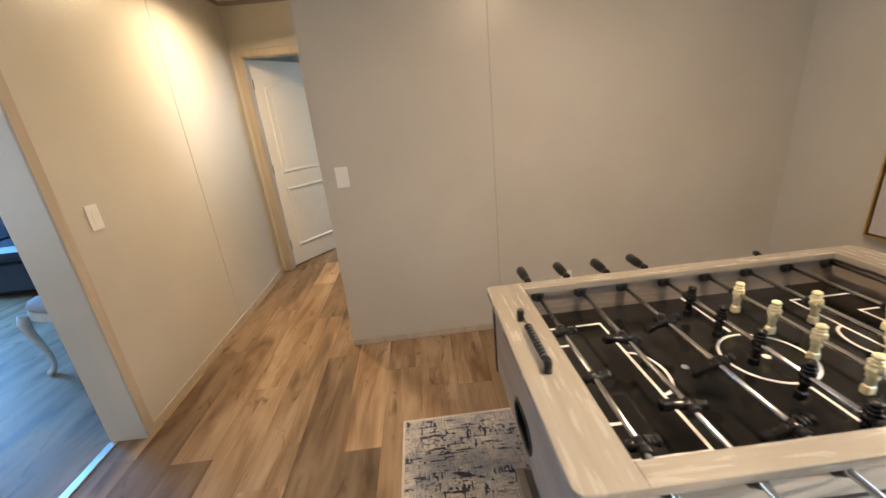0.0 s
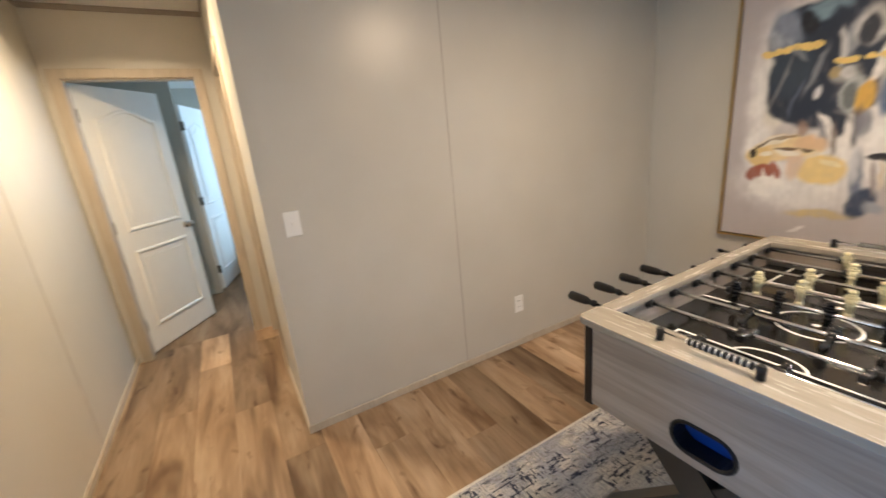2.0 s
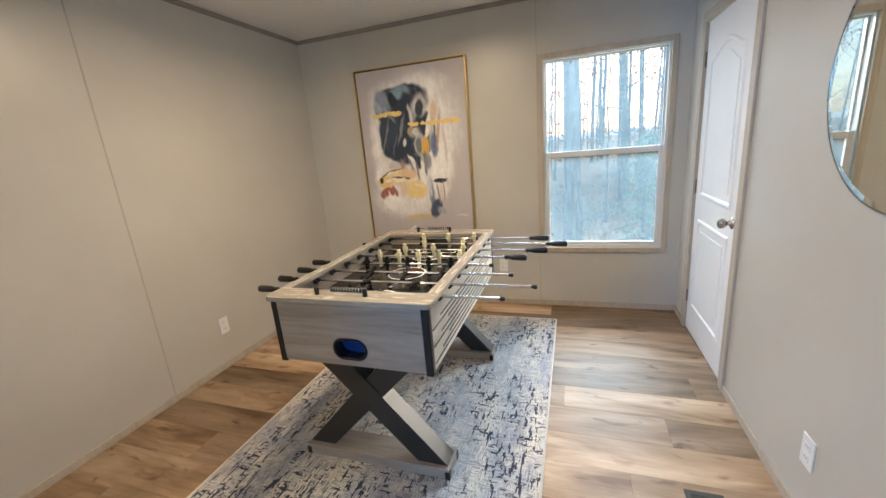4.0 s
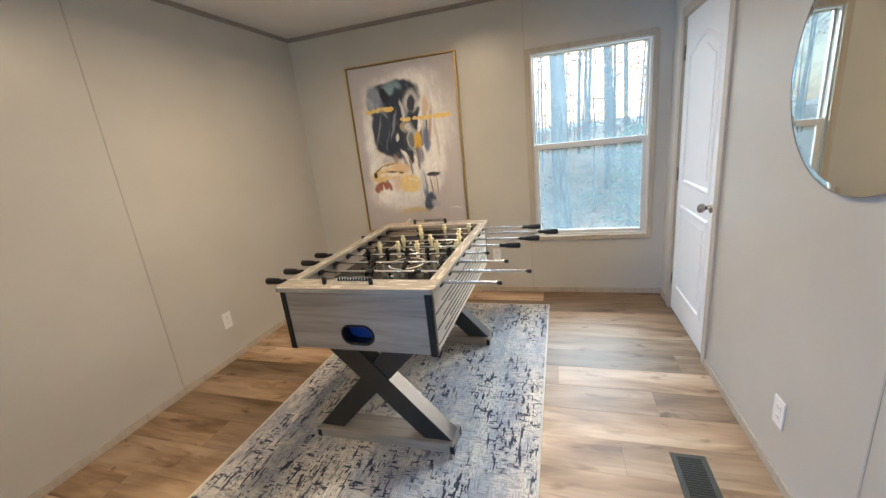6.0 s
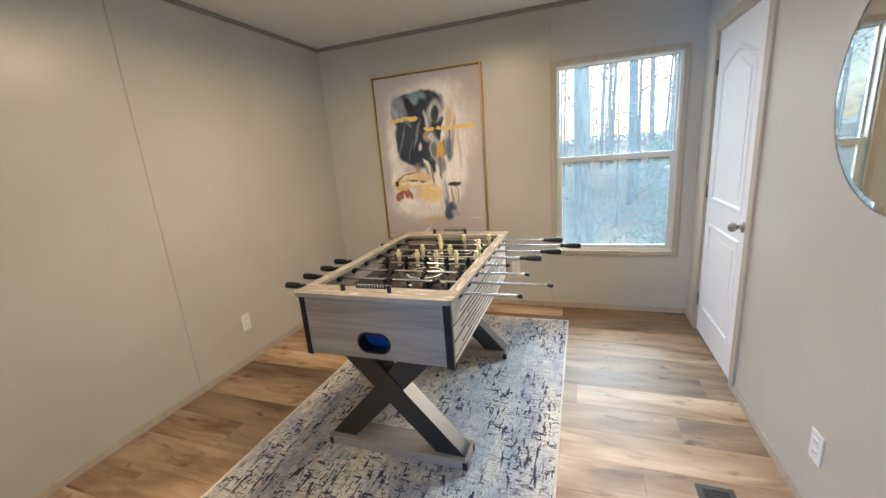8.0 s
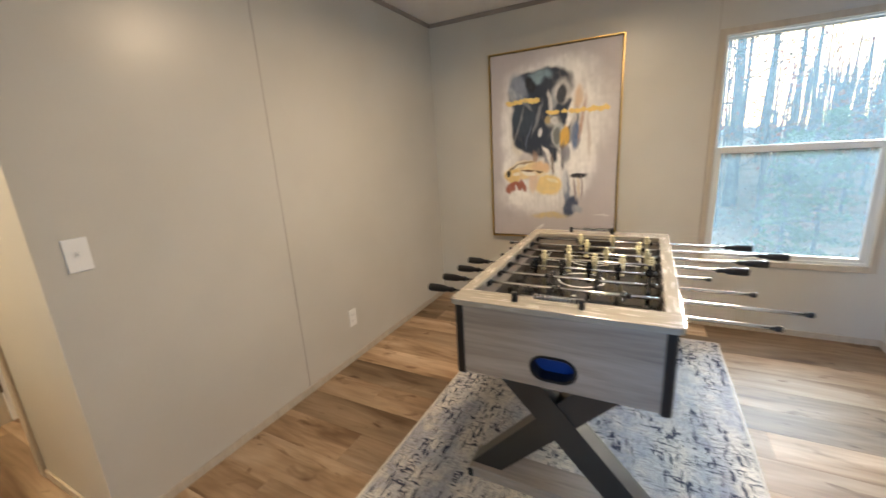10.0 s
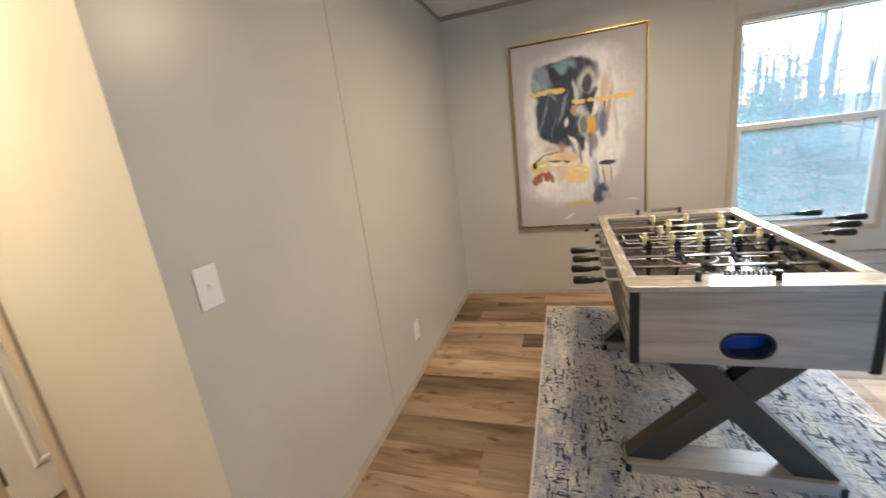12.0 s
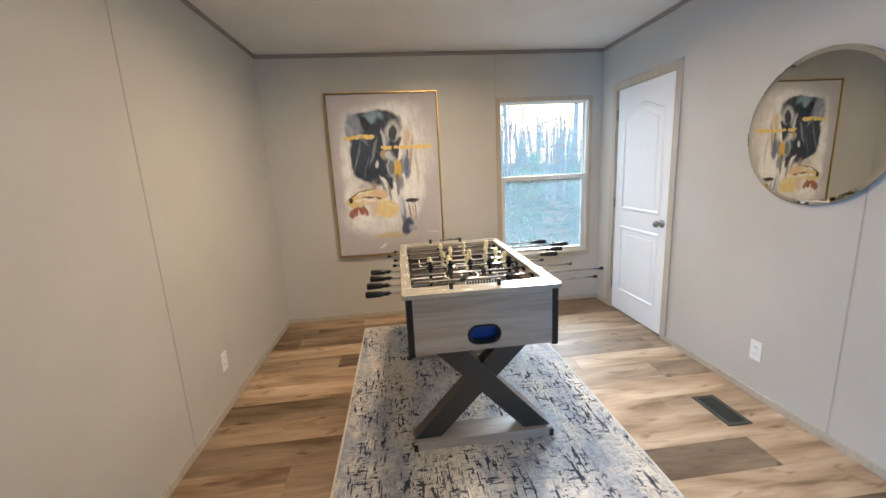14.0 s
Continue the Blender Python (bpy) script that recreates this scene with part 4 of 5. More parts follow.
    dab(0.510, 0.465, 0.053, 0.038, navy, -20, 0.30, True, 1.00)
    dab(0.472, 0.461, 0.020, 0.052, white, 28, 0.25, True, 0.95)
    dab(0.503, 0.409, 0.012, 0.061, (0.20, 0.15, 0.13), 4, 0.40, True, 0.90)
    dab(0.549, 0.406, 0.017, 0.067, white, 0, 0.30, True, 0.95)
    dab(0.360, 0.438, 0.023, 0.034, (0.36, 0.24, 0.18), 10, 0.40, True, 0.80)
    dab(0.451, 0.436, 0.015, 0.045, (0.24, 0.24, 0.28), 20, 0.40, True, 0.80)
    dab(0.290, 0.371, 0.175, 0.048, (0.80, 0.64, 0.36), 6, 0.18, True, 1.00)
    dab(0.180, 0.345, 0.070, 0.041, (0.72, 0.54, 0.24), 0, 0.20, True, 1.00)
    dab(0.486, 0.293, 0.104, 0.060, (0.80, 0.62, 0.28), 0, 0.18, True, 1.00)
    dab(0.416, 0.394, 0.066, 0.027, (0.74, 0.52, 0.32), 0, 0.30, True, 0.90)
    dab(0.361, 0.314, 0.037, 0.057, (0.72, 0.55, 0.42), 0, 0.35, True, 0.90)
    dab(0.242, 0.400, 0.076, 0.014, (0.84, 0.78, 0.66), 12, 0.30, True, 1.00)
    dab(0.322, 0.357, 0.057, 0.014, (0.85, 0.80, 0.70), -8, 0.30, True, 1.00)
    dab(0.222, 0.351, 0.033, 0.011, (0.84, 0.78, 0.66), 0, 0.30, True, 0.90)
    dab(0.512, 0.319, 0.050, 0.011, (0.86, 0.76, 0.50), -20, 0.30, True, 0.90)
    dab(0.139, 0.360, 0.018, 0.017, (0.02, 0.016, 0.014), 0, 0.25, False, 1.00)
    dab(0.183, 0.389, 0.043, 0.006, (0.10, 0.06, 0.03), 30, 0.35, True, 0.90)
    dab(0.315, 0.371, 0.057, 0.005, (0.14, 0.08, 0.04), 4, 0.35, True, 0.90)
    dab(0.406, 0.366, 0.027, 0.007, (0.10, 0.06, 0.04), -10, 0.35, True, 0.90)
    dab(0.284, 0.411, 0.066, 0.005, (0.24, 0.15, 0.07), 10, 0.35, True, 0.80)
    dab(0.191, 0.273, 0.081, 0.039, (0.34, 0.10, 0.06), 8, 0.18, False, 1.00)
    dab(0.262, 0.282, 0.027, 0.037, (0.36, 0.13, 0.09), 20, 0.25, False, 1.00)
    dab(0.229, 0.221, 0.098, 0.050, (0.84, 0.82, 0.79), 0, 0.20, True, 1.00)
    dab(0.215, 0.268, 0.013, 0.034, (0.84, 0.82, 0.79), 12, 0.30, True, 0.90)
    dab(0.264, 0.247, 0.013, 0.034, (0.84, 0.82, 0.79), -8, 0.30, True, 0.90)
    dab(0.421, 0.180, 0.186, 0.034, (0.74, 0.72, 0.71), -8, 0.50, True, 0.70)
    dab(0.630, 0.255, 0.025, 0.111, (0.16, 0.19, 0.27), 4, 0.35, True, 0.95)
    dab(0.657, 0.171, 0.051, 0.053, (0.05, 0.07, 0.12), -20, 0.25, True, 1.00)
    dab(0.612, 0.312, 0.020, 0.066, (0.62, 0.63, 0.66), 4, 0.40, True, 0.90)
    dab(0.708, 0.151, 0.044, 0.018, (0.34, 0.36, 0.42), -30, 0.40, True, 0.90)
    dab(0.729, 0.303, 0.054, 0.066, (0.74, 0.72, 0.71), 0, 0.40, True, 0.80)
    dab(0.721, 0.339, 0.063, 0.016, (0.014, 0.016, 0.024), 2, 0.20, False, 1.00)
    dab(0.691, 0.262, 0.008, 0.066, (0.30, 0.25, 0.24), 3, 0.35, True, 0.90)
    dab(0.741, 0.270, 0.007, 0.068, (0.36, 0.30, 0.28), -3, 0.35, True, 0.90)
    dab(0.716, 0.271, 0.008, 0.055, (0.66, 0.54, 0.38), 0, 0.35, True, 0.90)
    dab(0.485, 0.118, 0.136, 0.017, (0.58, 0.46, 0.22), 3, 0.40, True, 0.80)
    dab(0.413, 0.051, 0.041, 0.009, white, 30, 0.40, True, 0.70)
    dab(0.903, 0.126, 0.058, 0.004, (0.70, 0.68, 0.66), 2, 0.30, False, 0.80)
    dab(0.160, 0.746, 0.033, 0.013, gold, -6, 0.15, False)
    dab(0.205, 0.749, 0.029, 0.012, gold, 7, 0.15, False)
    dab(0.249, 0.746, 0.024, 0.013, gold, -2, 0.15, False)
    dab(0.294, 0.752, 0.024, 0.011, gold, 5, 0.15, False)
    dab(0.339, 0.748, 0.034, 0.014, gold, -11, 0.15, False)
    dab(0.384, 0.746, 0.030, 0.014, gold, -3, 0.15, False)
    dab(0.489, 0.679, 0.032, 0.009, gold, -10, 0.15, False)
    dab(0.531, 0.678, 0.030, 0.012, gold, -5, 0.15, False)
    dab(0.605, 0.675, 0.027, 0.011, gold, 2, 0.15, False)
    dab(0.659, 0.677, 0.024, 0.011, gold, -8, 0.15, False)
    dab(0.702, 0.675, 0.027, 0.014, gold, 7, 0.15, False)
    dab(0.744, 0.679, 0.025, 0.012, gold, -5, 0.15, False)
    dab(0.787, 0.674, 0.024, 0.010, gold, 10, 0.15, False)
    dab(0.829, 0.679, 0.031, 0.013, gold, -7, 0.15, False)
    dab(0.872, 0.674, 0.029, 0.013, gold, 9, 0.15, False)
    dab(0.914, 0.678, 0.024, 0.012, gold, 4, 0.15, False)
    co = np.stack((np.full_like(u, x) - relief, y1 - u * w, z0 + v * h), -1).reshape(-1, 3)
    i, j = np.meshgrid(np.arange(nu), np.arange(nv))
    k = (j * (nu + 1) + i).ravel()
    faces = np.stack((k, k + nu + 1, k + nu + 2, k + 1), -1)
    me = bpy.data.meshes.new("painted_face")
    me.from_pydata(co.tolist(), [], faces.tolist())
    layer = me.color_attributes.new("pigment", "FLOAT_COLOR", "POINT")
    layer.data.foreach_set("color", np.concatenate((np.clip(col, 0, 1).reshape(-1, 3), np.ones(((nu + 1) * (nv + 1), 1))), 1).astype(np.float32).ravel())
    me.polygons.foreach_set("use_smooth", [True] * len(me.polygons))
    s = Mat("oil_pigment", (0.5, 0.46, 0.46), 0.5)
    at = s.node("ShaderNodeVertexColor")
    at.layer_name = "pigment"
    s.color(at.outputs["Color"])
    s.bump(s.noise(1.0, 3, s.coords((1, 900, 900))), 0.15, 0.0008)
    me.materials.append(s.m)
    return me


GOLD = plain("brushed_gold", (0.62, 0.43, 0.17), 0.32, 1.0, vary=0.12)
art = thing("painting", (XE, 2.815, 0.635), "tall abstract painting in navy, white and ochre, thin gold frame", "painting")
PW, PH = 1.025, 1.508
ay1, ay0, az0, az1 = 2.815, 2.815 - PW, 0.635, 0.635 + PH
part("canvas", boxes((XE - 0.036, XE - 0.004, ay0 + 0.017, ay1 - 0.017, az0 + 0.017, az1 - 0.017), bevel=0.002), plain("primed_canvas", (0.50, 0.46, 0.46), 0.8), art, "canvas edge")
face = new("painted_face", painted_canvas(XE - 0.0365, ay1 - 0.017, az0 + 0.017, PW - 0.034, PH - 0.034))
face.parent = art
face.matrix_parent_inverse = Matrix.Translation((-XE, -ay1, -az0))
tagged(face, "abstract brushwork in navy, white and ochre on lilac grey")
part("backing", boxes((XE - 0.010, XE - 0.001, ay0 + 0.004, ay1 - 0.004, az0 + 0.004, az1 - 0.004)), DARK, art)
for nm, r in (("frame_side", (XE - 0.048, XE - 0.001, ay0, ay0 + 0.010, az0, az1)), ("frame_side", (XE - 0.048, XE - 0.001, ay1 - 0.010, ay1, az0, az1)),
              ("frame_top", (XE - 0.048, XE - 0.001, ay0 + 0.010, ay1 - 0.010, az1 - 0.010, az1)), ("frame_bottom", (XE - 0.048, XE - 0.001, ay0 + 0.010, ay1 - 0.010, az0, az0 + 0.010))):
    part(nm, boxes(r, bevel=0.0015), GOLD, art, "thin brushed gold frame")

# ---------------------------------------------------------------- mirror
MX, MZ, MR = -0.405, 1.528, 0.362
mir = thing("mirror", (MX, YS, MZ), "round frameless wall mirror with a slim silver edge", "mirror")
SILVER = Mat("mirror_silver", (0.72, 0.745, 0.735), 0.01, 1.0).m
bm = bmesh.new()
lathe(bm, (MX, YS + 0.014, MZ), (0, 1, 0), [(0, MR - 0.001), (0.004, MR - 0.001), (0.0052, MR - 0.020)], 96)
for f in bm.faces:
    f.smooth = False
part("glass", bm, SILVER, mir, "silvered mirror glass")
bm = bmesh.new()
lathe(bm, (MX, YS + 0.0005, MZ), (0, 1, 0), [(0, MR - 0.03), (0.0135, MR - 0.03)], 64)
part("backing", bm, DARK, mir)
bm = bmesh.new()
outline = [(MX + (MR + 0.001) * math.cos(a), MZ + (MR + 0.001) * math.sin(a)) for a in (2 * math.pi * i / 96 for i in range(96))]
ribbon(bm, outline, 0.006, YS + 0.010, YS + 0.0195, "y")
part("rim", bm, NICKEL, mir, "thin metal rim")


# ---------------------------------------------------------------- plates and vent
def plate(name, at, axis, out, kind, label):
    """A wall plate on a wall across that axis; a rocker switch, a toggle or a duplex socket in it."""
    ob = thing(name, at, label, "light switch" if kind != "socket" else "power outlet")
    x, y, z = at
    w, h = 0.037, 0.060

    def slab(nm, u0, u1, z0, z1, d0, d1, m, lab="", bevel=0.002):
        lo, hi = min(out * d0, out * d1), max(out * d0, out * d1)
        r = (x + u0, x + u1, y + lo, y + hi, z + z0, z + z1) if axis == "y" else (x + lo, x + hi, y + u0, y + u1, z + z0, z + z1)
        part(nm, boxes(r, bevel=bevel), m, ob, lab)
    slab("cover_plate", -w, w, -h, h, 0.0003, 0.006, PLASTIC, "white plastic cover plate")
    if kind == "socket":
        for s in (-1, 1):
            slab("receptacle", -0.017, 0.017, s * 0.021 - 0.014, s * 0.021 + 0.014, 0.005, 0.008, PLASTIC)
            # slots are raised dark slabs standing for the shade inside the holes
            for u in (-0.006, 0.006):
                slab("slot", u - 0.0012, u + 0.0012, s * 0.021 - 0.003, s * 0.021 + 0.006, 0.0075, 0.0083, DARK, bevel=0)
    elif kind == "toggle":
        slab("switch_frame", -0.006, 0.006, -0.013, 0.013, 0.005, 0.0072, PLASTIC)
        slab("toggle", -0.004, 0.004, -0.002, 0.010, 0.006, 0.018, PLASTIC, "white toggle lever")
    else:
        slab("rocker", -0.016, 0.016, -0.033, 0.033, 0.005, 0.009, PLASTIC, "white rocker switch")
    for s in (-1, 1):
        slab("screw", -0.003, 0.003, s * 0.045 - 0.003, s * 0.045 + 0.003, 0.005, 0.0066, PLASTIC, bevel=0.001)
    return ob


plate("light_switch", (-1.078, YN, 1.130), "y", -1, "toggle", "white toggle light switch on the greige wall")
plate("light_switch", (XW, 2.941, 1.122), "x", 1, "rocker", "white blank-faced switch plate beside the opening")
plate("power_outlet", (0.266, YN, 0.315), "y", -1, "socket", "white outlet low on the greige panel wall")
plate("power_outlet", (-0.226, YS, 0.288), "y", 1, "socket", "white outlet low on the wall below the mirror")
plate("power_outlet", (XE, 1.558, 0.361), "x", -1, "socket", "white outlet low on the wall between painting and window")

VENT = plain("bronze_vent_metal", (0.040, 0.036, 0.024), 0.65, 0.0, vary=0.15)
vent = thing("floor_vent", (-0.328, 0.466, 0), "bronze metal floor register set in the planks", "floor vent")
vx0, vx1, vy0, vy1 = -0.465, -0.190, 0.397, 0.535
part("frame", boxes((vx0, vx1, vy0, vy0 + 0.022, 0.0005, 0.006), (vx0, vx1, vy1 - 0.022, vy1, 0.0005, 0.006),
                    (vx0, vx0 + 0.022, vy0 + 0.022, vy1 - 0.022, 0.0005, 0.006), (vx1 - 0.022, vx1, vy0 + 0.022, vy1 - 0.022, 0.0005, 0.006), bevel=0.001), VENT, vent, "bronze register frame")
# no hole here: a flat dark sheet carries the shade of the duct
part("duct", boxes((vx0 + 0.02, vx1 - 0.02, vy0 + 0.02, vy1 - 0.02, 0.0004, 0.0012)), DARK, vent, "dark sheet standing for the shaded duct")
for i in range(19):
    x = vx0 + 0.028 + i * (vx1 - vx0 - 0.056) / 18
    part("slat", boxes((x - 0.003, x + 0.003, vy0 + 0.022, vy1 - 0.022, 0.001, 0.005)), VENT, vent)


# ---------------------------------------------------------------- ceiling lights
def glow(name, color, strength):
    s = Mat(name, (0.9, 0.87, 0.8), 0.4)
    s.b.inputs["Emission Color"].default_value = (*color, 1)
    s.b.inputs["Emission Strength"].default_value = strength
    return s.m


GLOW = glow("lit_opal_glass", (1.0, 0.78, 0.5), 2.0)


# unseen fixtures added over the two inferred lamps; their form is assumed
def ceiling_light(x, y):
    ob = thing("ceiling_light", (x, y, H), "assumed round flush ceiling light with lit opal glass, out of view", "ceiling light", "flush ceiling lights")
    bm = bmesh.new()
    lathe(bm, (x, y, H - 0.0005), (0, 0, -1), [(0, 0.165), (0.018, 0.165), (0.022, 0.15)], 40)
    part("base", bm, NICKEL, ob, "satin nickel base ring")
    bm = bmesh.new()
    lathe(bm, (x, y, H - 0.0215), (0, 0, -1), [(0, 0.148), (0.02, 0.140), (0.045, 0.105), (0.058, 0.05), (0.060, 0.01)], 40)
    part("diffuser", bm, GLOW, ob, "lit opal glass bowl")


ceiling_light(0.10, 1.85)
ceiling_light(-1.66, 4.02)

# ---------------------------------------------------------------- living room things
WASH = plain("whitewashed_wood", (0.56, 0.56, 0.55), 0.4, vary=0.15, scale=14)
SEAT = plain("grey_lilac_upholstery", (0.34, 0.32, 0.33), 0.9, vary=0.1, fine=300, bump=0.3)
NAVY = plain("navy_leather", (0.012, 0.018, 0.034), 0.4, vary=0.3, scale=9, bump=0.2)


def carved_chair(x, y, turn):
    ob = thing("dining_chair", (0, 0, 0), "whitewashed carved dining chair with cabriole legs and grey seat", "chair", "carved dining chairs")
    for sx, sy in ((-1, -1), (1, -1), (-1, 1), (1, 1)):
        bm = bmesh.new()
        cx, cy = sx * 0.20, sy * 0.20
        prof = [(0.035, 0.455, 0.030), (0.050, 0.40, 0.034), (0.045, 0.33, 0.028), (0.022, 0.24, 0.021), (0.004, 0.14, 0.016), (0.006, 0.07, 0.015), (0.022, 0.035, 0.020), (0.040, 0.018, 0.024), (0.050, 0.004, 0.018)]
        tube(bm, [(cx + sx * o * 0.7, cy + sy * o * 0.7, z) for o, z, _ in prof], [r for _, _, r in prof], 10)
        part("leg", bm, WASH, ob, "carved cabriole leg")
    pts = [(0.26 * math.copysign(abs(math.cos(a)) ** 0.6, math.cos(a)), 0.25 * math.copysign(abs(math.sin(a)) ** 0.6, math.sin(a))) for a in (2 * math.pi * i / 32 for i in range(32))]
    bm = bmesh.new()
    prism(bm, pts, 0.425, 0.485, "z")
    part("apron", bm, WASH, ob, "carved whitewashed apron")
    bm = bmesh.new()
    rows = [(0.484, 0.96), (0.505, 1.0), (0.535, 0.94), (0.548, 0.7)]
    rings = [[bm.verts.new((u * k, v * k, z)) for u, v in pts] for z, k in rows]
    for a, b in zip(rings, rings[1:]):
        for i in range(32):
            bm.faces.new((a[i], a[(i + 1) % 32], b[(i + 1) % 32], b[i])).smooth = True
    bm.faces.new(rings[-1])
    bm.faces.new(rings[0][::-1])
    part("seat", bm, SEAT, ob, "grey upholstered seat")
    for s in (-1, 1):
        bm = bmesh.new()
        tube(bm, [(s * 0.19, 0.215, 0.47), (s * 0.20, 0.235, 0.70), (s * 0.175, 0.275, 0.98), (s * 0.10, 0.29, 1.06)], [0.022, 0.019, 0.018, 0.016], 10)
        part("back_post", bm, WASH, ob)
    part("backrest", boxes((-0.165, 0.165, 0.235, 0.275, 0.60, 1.02), bevel=0.015), SEAT, ob, "grey upholstered backrest")
    ob.matrix_basis = pose(x, y, 0, 0, 0, turn)
    return ob


carved_chair(-2.98, 3.62, -15)
copy_thing(bpy.data.objects["dining_chair"], pose(-3.55, 4.75, 0, 0, 0, 160))

sofa = thing("sofa", (-4.9, 5.6, 0), "dark navy leather sofa standing in the living room", "sofa")
part("base", boxes((-5.9, -3.9, 5.05, 5.95, 0.06, 0.40), bevel=0.03), NAVY, sofa, "navy leather sofa base")
for x in (-5.6, -4.90, -4.20):
    part("seat_cushion", boxes((x - 0.33, x + 0.33, 5.0, 5.65, 0.40, 0.56), bevel=0.05), NAVY, sofa, "navy leather seat cushion")
    part("back_cushion", boxes((x - 0.33, x + 0.33, 5.62, 5.90, 0.50, 0.98), bevel=0.06), NAVY, sofa, "navy leather back cushion")
for x in (-6.0, -3.98):
    part("armrest", boxes((x, x + 0.18, 5.0, 5.95, 0.06, 0.68), bevel=0.06), NAVY, sofa, "rounded navy armrest")
for x in (-5.85, -3.95):
    for y in (5.12, 5.88):
        bm = bmesh.new()
        lathe(bm, (x, y, 0.0), (0, 0, 1), [(0, 0.018), (0.065, 0.025)])
        part("foot", bm, RUBBER, sofa)

# ---------------------------------------------------------------- bedroom things
LINEN = plain("pale_bed_linen", (0.56, 0.60, 0.60), 0.9, vary=0.12, scale=9, fine=200, bump=0.3)
bed = thing("bed", (-0.45, 7.2, 0), "low bed with pale rumpled linen in the bedroom", "bed")
part("bed_base", boxes((-1.12, 0.35, 6.15, 8.2, 0.0, 0.26), bevel=0.01), PANEL, bed)
bm = bmesh.new()
nx, ny = 18, 22
grid = [[bm.verts.new((-1.16 + 1.54 * i / nx, 6.11 + 2.1 * j / ny,
                       0.50 + 0.03 * noise.noise((i * 0.5, j * 0.5, 1.0)) - (0.20 if i in (0, nx) or j in (0, ny) else 0.0))) for j in range(ny + 1)] for i in range(nx + 1)]
for i in range(nx):
    for j in range(ny):
        bm.faces.new((grid[i][j], grid[i + 1][j], grid[i + 1][j + 1], grid[i][j + 1])).smooth = True
part("bedspread", bm, LINEN, bed, "pale rumpled bedspread")
part("mattress", boxes((-1.13, 0.36, 6.14, 8.2, 0.26, 0.46), bevel=0.03), LINEN, bed)
d4 = thing("door_4", (-1.53, 6.42, 0), "open white door in the bedroom", "door", kind="structure")
door_leaf(d4, 0.70, Matrix.Translation((-1.53, 6.46, 0)) @ Matrix.Rotation(radians(72), 4, "Z"), 0.64, hinge_side=-1)


# ---------------------------------------------------------------- outdoors
GZ = -0.75
BARK = bark()
LEAF_RED = foliage("autumn_leaves", [(0.0, (0.48, 0.07, 0.025)), (0.4, (0.46, 0.15, 0.04)), (0.75, (0.22, 0.13, 0.05)), (1.0, (0.10, 0.11, 0.035))])
LEAF_GREEN = foliage("evergreen_needles", [(0.0, (0.05, 0.10, 0.03)), (0.5, (0.09, 0.16, 0.05)), (1.0, (0.14, 0.21, 0.07))])
LITTER = leaf_litter()

bm = bmesh.new()
n = 60
rows = []
for i in range(n + 1):
    row = []
    for j in range(n + 1):
        gx = 1.9 + 250 * (i / n) ** 2.2
        gy = (j / n - 0.5) * 2
        gy = 250 * math.copysign(abs(gy) ** 2.0, gy)
        gz = GZ + 0.35 * noise.noise((gx * 0.15, gy * 0.15, 3.0)) * min(1, gx / 12) + 0.012 * max(0, gx - 6)
        row.append(bm.verts.new((gx, gy, gz)))
    rows.append(row)
for i in range(n):
    for j in range(n):
        bm.faces.new((rows[i][j], rows[i + 1][j], rows[i + 1][j + 1], rows[i][j + 1])).smooth = True
structure("ground", bm, LITTER, "forest floor covered with brown fallen leaves", "ground")


def leaves(bm, centre, spread, count, size, rnd, flat=1.0):
    for _ in range(count):
        p = Vector(centre) + Vector((rnd.gauss(0, spread), rnd.gauss(0, spread), rnd.gauss(0, spread * flat)))
        u = Vector((rnd.uniform(-1, 1), rnd.uniform(-1, 1), rnd.uniform(-1, 1))).normalized()
        w = u.cross(Vector((rnd.uniform(-1, 1), rnd.uniform(-1, 1), rnd.uniform(-1, 1)))).normalized()
        s = size * rnd.uniform(0.6, 1.3)
        v = [bm.verts.new(p + u * s * a + w * s * 0.55 * b) for a, b in ((-1, 0), (0, -0.9), (1, 0), (0, 0.9))]
        bm.faces.new(v)


